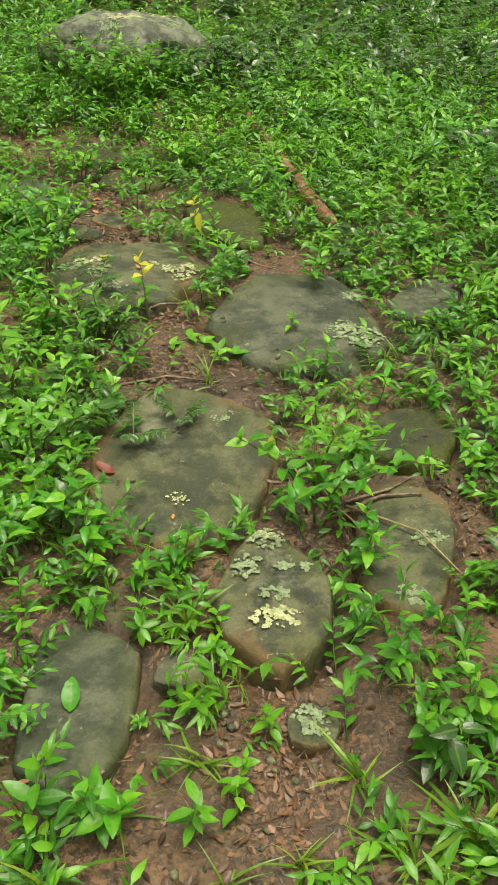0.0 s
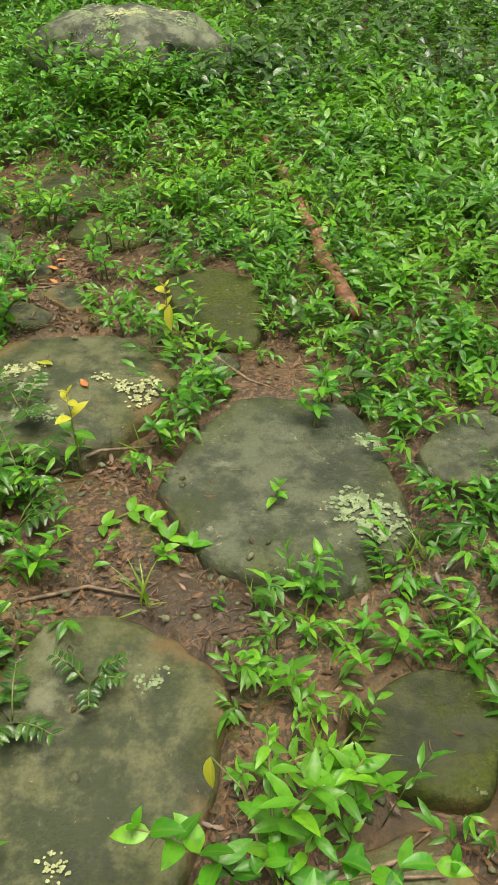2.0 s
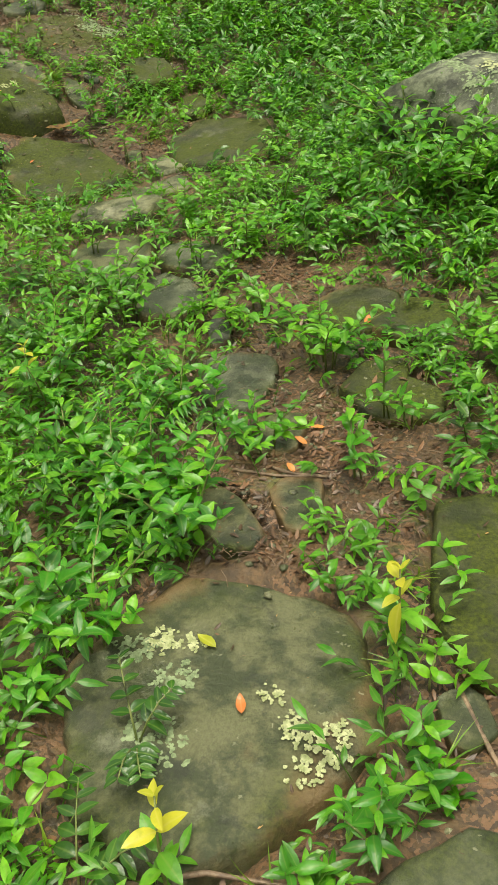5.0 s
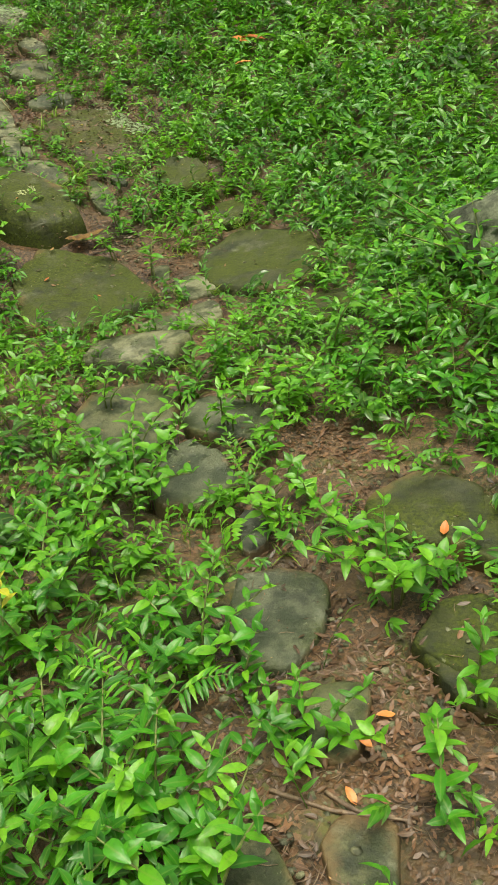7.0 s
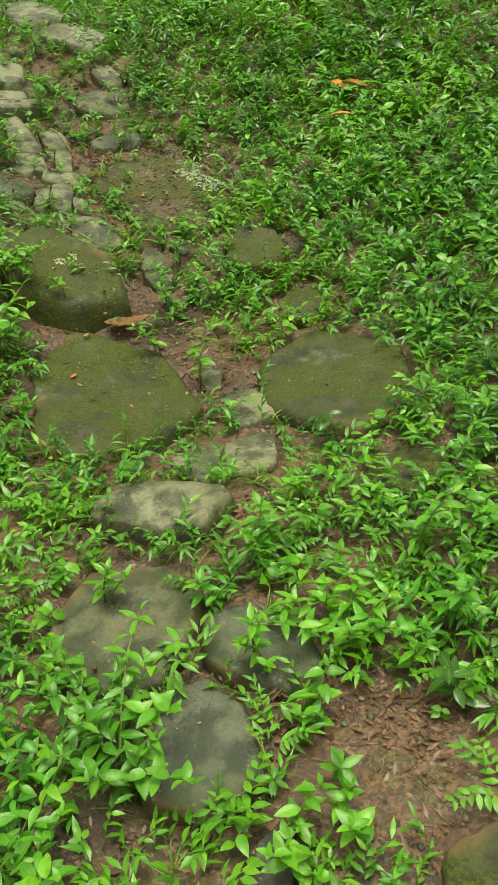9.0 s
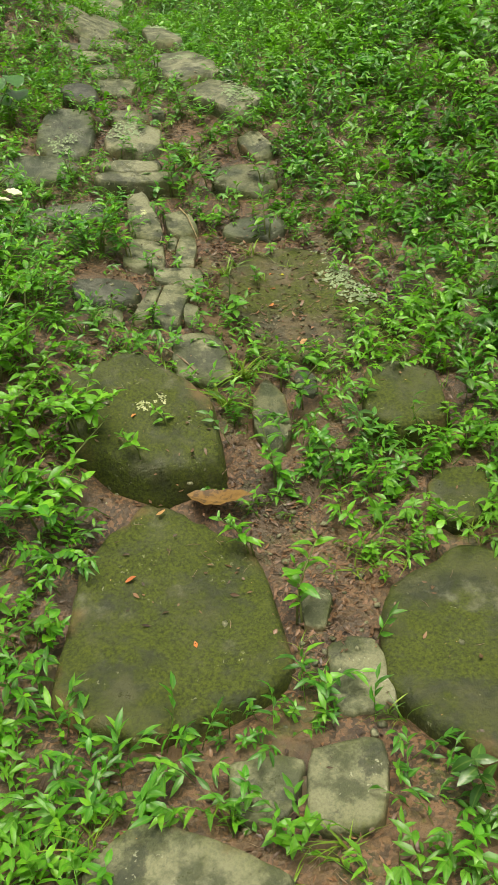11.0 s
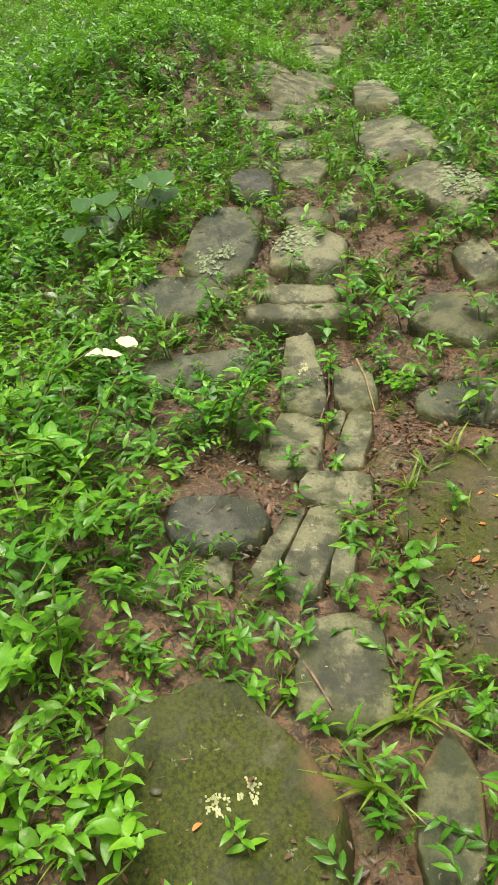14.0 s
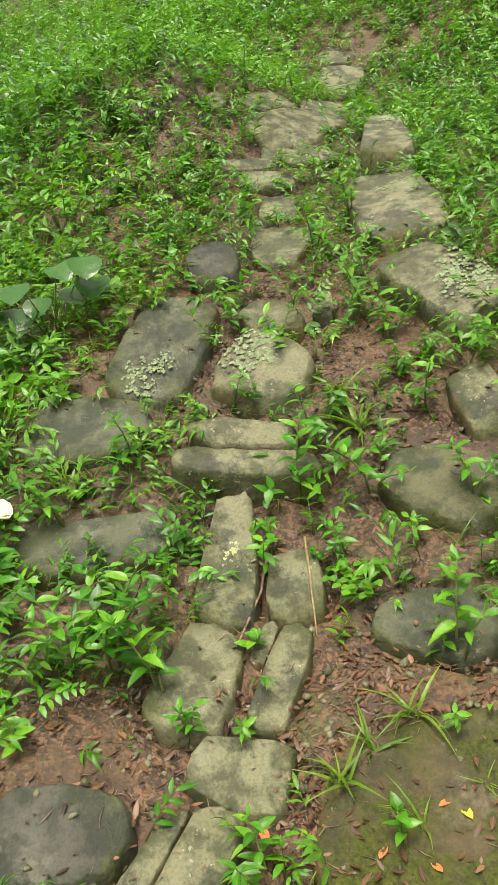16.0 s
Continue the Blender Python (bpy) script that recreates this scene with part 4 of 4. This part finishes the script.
plant("lance", -4.04, 5.95, 0.12)
plant("lance", -3.82, 6.35, 0.27)
plant("lance", -3.71, 6.54, 0.26)
plant("lance", -4.09, 6.66, 0.27)
plant("broad", -4.22, 6.67, 0.13)
plant("fernlet", -4.80, 6.13, 0.15)
plant("lance", -4.76, 6.38, 0.11)
plant("broad", -4.64, 6.71, 0.09)
plant("broad", -4.84, 7.00, 0.09)
plant("bush", -4.24, 5.83, 0.23)
plant("bush", -4.07, 5.58, 0.34)
plant("lance", -3.61, 6.09, 0.17)
plant("lance", -3.30, 6.05, 0.29)
plant("tuft", -5.00, 6.92, 0.14)
plant("tuft", -5.05, 7.01, 0.12)
plant("lance", -5.82, 7.11, 0.26)
plant("bush", -5.45, 6.48, 0.32)
plant("lance", -5.33, 6.59, 0.21)
plant("lance", -5.21, 6.63, 0.06)
plant("lance", -5.19, 7.29, 0.25)
plant("clover", -5.49, 7.16, 0.06)
plant("lance", -4.88, 6.72, 0.12)
plant("taro", -6.78, 6.50, 0.38)
plant("lance", -5.92, 7.56, 0.18)
plant("lance", -6.25, 7.59, 0.22)
plant("lance", -6.92, 7.56, 0.23)
plant("lance", -6.42, 7.56, 0.25)
plant("broad", -7.15, 7.80, 0.20)
plant("tuft", -5.95, 7.36, 0.23)
plant("tuft", -6.12, 7.35, 0.16)
plant("lance", -5.96, 7.21, 0.23)
plant("broad", -5.40, 6.83, 0.07)
plant("lance", -6.29, 6.37, 0.17)
plant("lance", -6.11, 6.67, 0.20)
plant("lance", -5.56, 7.53, 0.15)
plant("broad", -5.23, 6.27, 0.12)
plant("lance", -5.93, 6.42, 0.21)
plant("lance", -9.10, 8.18, 0.38)
plant("lance", -8.76, 7.81, 0.29)
plant("lance", -5.74, 7.30, 0.21)
plant("tuft", -5.09, 7.13, 0.14)
plant("bush", -5.60, 5.85, 0.49)
plant("bush", -5.32, 5.98, 0.40)
plant("bush", -4.99, 5.81, 0.36)
plant("bush", -5.04, 6.00, 0.28)
plant("bush", -4.69, 5.67, 0.45)
plant("lance", -4.65, 5.82, 0.38)
plant("bush", -4.43, 5.57, 0.35)
plant("bush", -1.27, 5.84, 0.42)
plant("bush", -0.99, 5.88, 0.29)
plant("lance", -1.45, 5.92, 0.35)
plant("bush", -0.83, 6.15, 0.27)
plant("bush", -1.16, 6.00, 0.23)
plant("bush", -0.58, 4.87, 0.27)
plant("lance", -0.46, 4.74, 0.27)
plant("bush", -1.20, 3.79, 0.28)
plant("bush", -1.43, 4.19, 0.29)
plant("pinnate", -0.57, 2.26, 0.25)
plant("bush", -0.94, 3.28, 0.28)
plant("bush", -0.98, 3.68, 0.31)
plant("lance", -0.78, 2.38, 0.39)
plant("bush", -0.63, 2.07, 0.31)
plant("bush", -0.55, 1.70, 0.27)
plant("bush", -0.49, 1.83, 0.22)
plant("lance", -0.35, 1.59, 0.20)
plant("lance", -8.64, 6.88, 0.48)
plant("lance", -8.46, 7.47, 0.46)
plant("broad", -6.82, 6.63, 0.28)
plant("pinnate", -6.92, 6.67, 0.28)
plant("bush", -7.74, 6.64, 0.35)
plant("bush", -2.02, 4.33, 0.27)
plant("bush", -1.93, 4.11, 0.29)
plant("bush", -1.50, 3.77, 0.28)
plant("lance", -1.27, 3.95, 0.20)
plant("bush", -1.74, 5.85, 0.29)
plant("bush", -1.37, 5.53, 0.26)
plant("bush", -1.55, 6.17, 0.55)
plant("bush", -1.13, 5.82, 0.55)
plant("bush", -0.87, 6.13, 0.39)
plant("bush", -1.32, 5.97, 0.48)
plant("bush", -0.99, 6.01, 0.37)
plant("bush", -1.74, 6.41, 0.47)

# yellow leaves still hanging on two of the plants
for x, y, lift, size in ((0.085, 2.085, 0.12, 0.06), (-0.324, 3.586, 0.17, 0.085)):
    host = min((o for o in scene.objects if o.name.split(".")[0] in ("shrub", "seedling")), key=lambda o: (o.location.x - x) ** 2 + (o.location.y - y) ** 2)
    at = Vector((x, y, land_at(x, y) + lift)) - host.location
    plant_stem(host, [Vector((0, 0, 0.02)), at * 0.5 + Vector((0, 0, 0.06)), at], 0.003)
    part_of("leaf", leaf_mesh("yellow", 1), host, leaf_pose(at, 250, -55, 20, size), "hanging yellow leaf")

# ---- undergrowth ----
PATH_LINE = ((0.1, -0.5), (0.12, 2.5), (-0.4, 3.6), (-1.2, 4.5), (-2.2, 5.2), (-3.3, 6.0), (-4.4, 6.5), (-5.4, 6.9), (-6.5, 7.3), (-8.0, 7.9), (-10.5, 8.9))
GROWTH = ((-0.8, 0.2), (1.3, 0.4), (1.8, 2.6), (2.4, 5.0), (3.6, 13.5), (2.2, 14.0), (-1.8, 11.8), (-5.0, 12.0), (-9.0, 12.4), (-13.0, 13.0), (-23.0, 14.0),
          (-23.0, 6.0), (-9.0, 4.9), (-6.0, 4.9), (-4.2, 4.6), (-3.0, 4.0), (-1.8, 3.0), (-1.2, 2.0))
BARE = [(-4.64, 7.09, 0.50), (0.22, 1.92, 0.20), (0.63, 1.84, 0.24), (0.28, 1.17, 0.24), (0.07, 0.97, 0.29), (0.55, 2.66, 0.14), (-0.23, 2.71, 0.45), (0.04, 3.49, 0.26), (-0.73, 4.21, 0.46), (-0.75, 3.72, 0.19), (-1.25, 4.54, 0.21), (-1.16, 4.39, 0.41), (-1.20, 4.10, 0.36), (-0.88, 4.06, 0.37), (-1.67, 5.07, 0.26), (-1.59, 5.05, 0.31), (-3.26, 6.13, 0.29), (-2.54, 5.53, 0.24), (-4.45, 6.93, 0.27), (-3.95, 6.27, 0.24), (-4.09, 5.89, 0.30), (-3.50, 6.10, 0.43), (-5.03, 7.04, 0.36), (-5.14, 6.50, 0.25), (-5.25, 7.01, 0.31), (-6.37, 6.96, 0.24), (-5.86, 7.58, 0.22), (-6.20, 7.49, 0.18), (-6.82, 7.35, 0.17), (-5.21, 6.36, 0.19), (-4.89, 7.22, 0.40)]


def within(ring, p):
    """Which places lie inside a ring of corners."""
    c = np.zeros(len(p), bool)
    for (ax, ay), (bx, by) in zip(ring, ring[1:] + ring[:1]):
        c ^= ((ay > p[:, 1]) != (by > p[:, 1])) & (p[:, 0] < (bx - ax) * (p[:, 1] - ay) / (by - ay + 1e-12) + ax)
    return c


def far_from(line, p):
    d = np.full(len(p), 99.0)
    for (ax, ay), (bx, by) in zip(line, line[1:]):
        ex, ey = bx - ax, by - ay
        t = np.clip(((p[:, 0] - ax) * ex + (p[:, 1] - ay) * ey) / (ex * ex + ey * ey), 0, 1)
        d = np.minimum(d, np.hypot(p[:, 0] - ax - t * ex, p[:, 1] - ay - t * ey))
    return d


def patchy(p, scale, seed):
    """Smooth chance between 0 and 1 over the plan."""
    x, y = p[:, 0] * scale, p[:, 1] * scale
    s = np.sin(x * 1.7 + seed) + np.sin(y * 1.9 + 2.1 * seed) + np.sin((x + y) * 1.3 + 0.7 * seed) + np.sin((x - y) * 2.3 + 1.4 * seed)
    return 0.5 + s / 8


def places(per_metre, inside, margin, bare_keep, clump=0.0, seed=0):
    """Random places for plants: thick beside the path, thin upon it, none on its stones."""
    n = int(per_metre * 27 * 14.6)
    p = np.column_stack([RNG.uniform(-23, 4, n), RNG.uniform(-0.6, 14, n)])
    p = p[within(GROWTH, p)]
    d = far_from(PATH_LINE, p)
    keep = (inside + (1 - inside) * np.clip((d - 0.3) / 0.15, 0, 1)) * np.clip(1.35 - 0.25 * d, 0.5, 1) * np.clip((p[:, 0] + 21.0) / 10.0, 0.25, 1)
    for x, y, r in BARE:
        k = np.clip((np.hypot(p[:, 0] - x, p[:, 1] - y) / r - 0.5) / 0.4, 0, 1)
        keep = np.minimum(keep, bare_keep + (1 - bare_keep) * k)
    if clump:
        keep = keep * np.clip((patchy(p, 1.6, seed) - 0.5 + clump * 0.5) / 0.35, 0.2, 1)
    ok = (RNG.random(len(p)) < keep) & ~on_stone(p, margin)
    return p[ok], d[ok]


def culm(seed):
    """A creeping grass shoot with short pointed leaves in two rows."""
    r = random.Random(seed)
    high, reach, pieces = r.uniform(0.07, 0.15), r.uniform(0.05, 0.12), []
    pts = [(reach * t, 0, high * (1.5 * t - 0.5 * t * t)) for t in (0, 0.5, 1.0)]
    v, f = tube(pts, [0.0016, 0.0014, 0.001], 3)
    pieces.append((v, f, np.full(len(v), 0.9), Matrix()))
    n = r.randint(5, 7)
    for i in range(n):
        t = 0.3 + 0.7 * i / (n - 1)
        lv, lf, lr = leaf_shape(r.uniform(0.042, 0.068), r.uniform(0.014, 0.021), 3, 0.3, 0.45, 0.38)
        p = (reach * t, 0, high * (1.5 * t - 0.5 * t * t))
        pieces.append((lv, lf, lr, leaf_pose(p, (55 if i % 2 else -55) * (1 - 0.6 * t) + r.uniform(-20, 20), r.uniform(-10, 40), r.uniform(-25, 25))))
    return joined(pieces)


def sprout(seed, length, width, pairs, high, belly=0.42, segs=4):
    """An upright shoot with opposite leaves."""
    r = random.Random(seed)
    pieces = []
    v, f = tube([(0, 0, 0), (0.01, 0, high * 0.5), (0.02, 0.01, high)], [0.0025, 0.002, 0.0012], 3)
    pieces.append((v, f, np.full(len(v), 0.9), Matrix()))
    turn = r.uniform(0, 180)
    for i in range(pairs):
        t = 0.3 + 0.7 * (i + 0.5) / pairs
        for side in (0, 180):
            k = r.uniform(0.75, 1.2)
            lv, lf, lr = leaf_shape(length * k, width * k, segs, 0.25, 0.3, belly)
            pieces.append((lv, lf, lr, leaf_pose((0.02 * t, 0.01 * t * t, high * t), turn + side + r.uniform(-25, 25), r.uniform(-15, 35), r.uniform(-25, 25))))
        turn += 90 + r.uniform(-20, 20)
    return joined(pieces)


def feather(seed):
    """A fern-like frond cluster."""
    r = random.Random(seed)
    pieces = []
    for i in range(3):
        az, reach, high = 120 * i + r.uniform(-30, 30), r.uniform(0.08, 0.14), r.uniform(0.06, 0.12)
        for j in range(6):
            t = 0.25 + 0.75 * j / 5
            p = (math.cos(radians(az)) * reach * t, math.sin(radians(az)) * reach * t, high * (1.8 * t - 0.9 * t * t))
            for side in (-60, 60):
                lv, lf, lr = leaf_shape(0.042 * (1.15 - 0.6 * t), 0.017 * (1.1 - 0.4 * t), 3, 0.2, 0.3)
                pieces.append((lv, lf, lr, leaf_pose(p, az + side, r.uniform(-10, 15), r.uniform(-20, 20))))
    return joined(pieces)


def blades(seed):
    r = random.Random(seed)
    pieces = []
    for i in range(7):
        lv, lf, lr = leaf_shape(r.uniform(0.06, 0.13), r.uniform(0.004, 0.007), 4, 0.3, 0.9, 0.3)
        pieces.append((lv, lf, lr, leaf_pose((r.uniform(-0.01, 0.01), r.uniform(-0.01, 0.01), 0), r.uniform(0, 360), r.uniform(35, 80), r.uniform(-30, 30))))
    return joined(pieces)


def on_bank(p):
    """The bank beyond the boulder, where dark leaf colour stands in for tree shade."""
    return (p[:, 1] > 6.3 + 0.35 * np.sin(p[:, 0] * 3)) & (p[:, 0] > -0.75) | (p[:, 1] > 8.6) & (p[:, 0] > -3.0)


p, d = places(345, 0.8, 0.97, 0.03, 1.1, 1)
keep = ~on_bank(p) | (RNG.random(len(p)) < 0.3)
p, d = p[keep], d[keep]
spread("creeping_grass", [culm(i) for i in range(7)], p, RNG.uniform(0.65, 1.2, len(p)) * (0.8 + 0.3 * np.clip(d - 0.5, 0, 1.5)), LEAF_COVER, "dense creeping grass with short pointed wet green leaves", "undergrowth", 16)
p, d = places(92, 0.75, 0.96, 0.05, 1.0, 5)
spread("low_seedlings", [sprout(i, 0.054, 0.021, 5, 0.14, 0.42, 3) for i in range(7)], p, RNG.uniform(0.45, 1.2, len(p)) * (0.8 + 0.3 * np.clip(d - 0.5, 0, 1.5)), LEAF_BRIGHT, "crowd of young green seedlings with pointed leaves", "undergrowth", 18)
p, d = places(30, 0.5, 0.98, 0.03, 0.8, 9)
spread("broad_leaf_herbs", [sprout(i + 20, 0.056, 0.036, 3, 0.13, 0.4, 4) for i in range(4)], p, RNG.uniform(0.4, 1.15, len(p)) * (0.8 + 0.35 * np.clip(d - 0.5, 0, 1.5)), LEAF_BRIGHT, "low herbs with oval green leaves beside the path", "undergrowth", 18)
# herbs mostly on the bank; their dark leaf colour paints the canopy's shade
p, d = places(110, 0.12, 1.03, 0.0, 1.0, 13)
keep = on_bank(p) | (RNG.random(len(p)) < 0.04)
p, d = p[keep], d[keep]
spread("dark_leaf_herbs", [sprout(i + 40, 0.075, 0.034, 4, 0.2, 0.42, 5) for i in range(3)], p, RNG.uniform(0.6, 1.2, len(p)) * (0.8 + 0.3 * np.clip(d - 0.5, 0, 1.5)), LEAF_DARK, "glossy herbs in dark leaf colour that paints shade on the bank", "undergrowth", 16)
p, d = places(15, 0.3, 1.03, 0.0, 0.7, 17)
spread("small_ferns", [feather(i) for i in range(3)], p, RNG.uniform(0.7, 1.3, len(p)), LEAF_BRIGHT, "small feathery ferns in the undergrowth", "undergrowth")
p, d = places(44, 0.75, 0.98, 0.15, 0.5, 21)
spread("thin_grass", [blades(i) for i in range(4)], p, RNG.uniform(0.5, 1.1, len(p)), GRASS, "thin short green grass between the stones", "grass")


# ---- litter on the bare soil ----
def flake(seed):
    r = random.Random(seed)
    v, f, rib = leaf_shape(r.uniform(0.022, 0.06), r.uniform(0.007, 0.02), 3, r.uniform(-0.3, 0.5), r.uniform(-0.3, 0.3))
    v[:, 2] += 0.004
    return v, f, rib


def bit(seed):
    r = random.Random(seed)
    v, f = tube([(-0.03, 0, 0.003), (0, r.uniform(-0.006, 0.006), 0.005), (0.03, 0, 0.004)], [0.0014, 0.0018, 0.001], 3)
    return v, f, np.zeros(len(v))


def pebble(seed):
    r = random.Random(seed)
    bm = bmesh.new()
    bmesh.ops.create_icosphere(bm, subdivisions=1, radius=0.012)
    for v in bm.verts:
        v.co = Vector((v.co.x * 1.3, v.co.y, v.co.z * 0.6)) * (1 + 0.35 * noise.noise(v.co * 90 + Vector((seed, 0, 0))))
    bm.verts.index_update()
    v, f = np.array([tuple(q.co) for q in bm.verts]), np.array([[q.index for q in t.verts] for t in bm.faces])
    bm.free()
    return v, f, np.zeros(len(v))


def litter_places(per_metre):
    """Places on bare soil near the path, thickest in the open patches."""
    out = []
    for x, y, r in BARE:
        n = int(per_metre * r * r * 4)
        q, t = r * 1.15 * np.sqrt(RNG.random(n)), RNG.uniform(0, 2 * np.pi, n)
        out.append(np.column_stack([x + q * np.cos(t), y + q * np.sin(t)]))
    n = int(per_metre * 0.12 * 17 * 13)
    p = np.column_stack([RNG.uniform(-9, 1.5, n), RNG.uniform(0, 8, n)])
    out.append(p[far_from(PATH_LINE, p) < 0.9])
    p = np.concatenate(out)
    mound = next(st for st in STONES if not st["bare"])
    p = p[(outline(mound, p[:, 0], p[:, 1]) > 0.95) | (RNG.random(len(p)) < 0.3)]
    return p[~on_stone(p, 1.0) | (RNG.random(len(p)) < 0.05)]


p = litter_places(1900)
spread("leaf_litter", [flake(i) for i in range(6)], p, RNG.uniform(0.18, 0.75, len(p)), LEAF_DEAD, "wet brown dead leaves littering the soil", "leaf litter", 14, 0.0)
p = litter_places(460)
spread("twig_litter", [bit(i) for i in range(4)], p, RNG.uniform(0.2, 0.9, len(p)), TWIG, "small broken twigs and stalks on the soil", "twig litter", 8, 0.0)
p = litter_places(110)
spread("pebbles", [pebble(i) for i in range(4)], p, RNG.uniform(0.35, 1.1, len(p)), STONE["block"], "small brown pebbles in the soil", "pebbles", 20, 0.0)
n = 5000
p = np.column_stack([RNG.uniform(-9.5, 1.2, n), RNG.uniform(0.5, 8.8, n)])
p = p[on_stone(p, 0.9)]
spread("leaf_scraps", [flake(i + 30) for i in range(4)], p, RNG.uniform(0.08, 0.3, len(p)), LEAF_TAN, "tiny yellow and tan leaf scraps on the slabs", "leaf scraps", 6, 0.0)
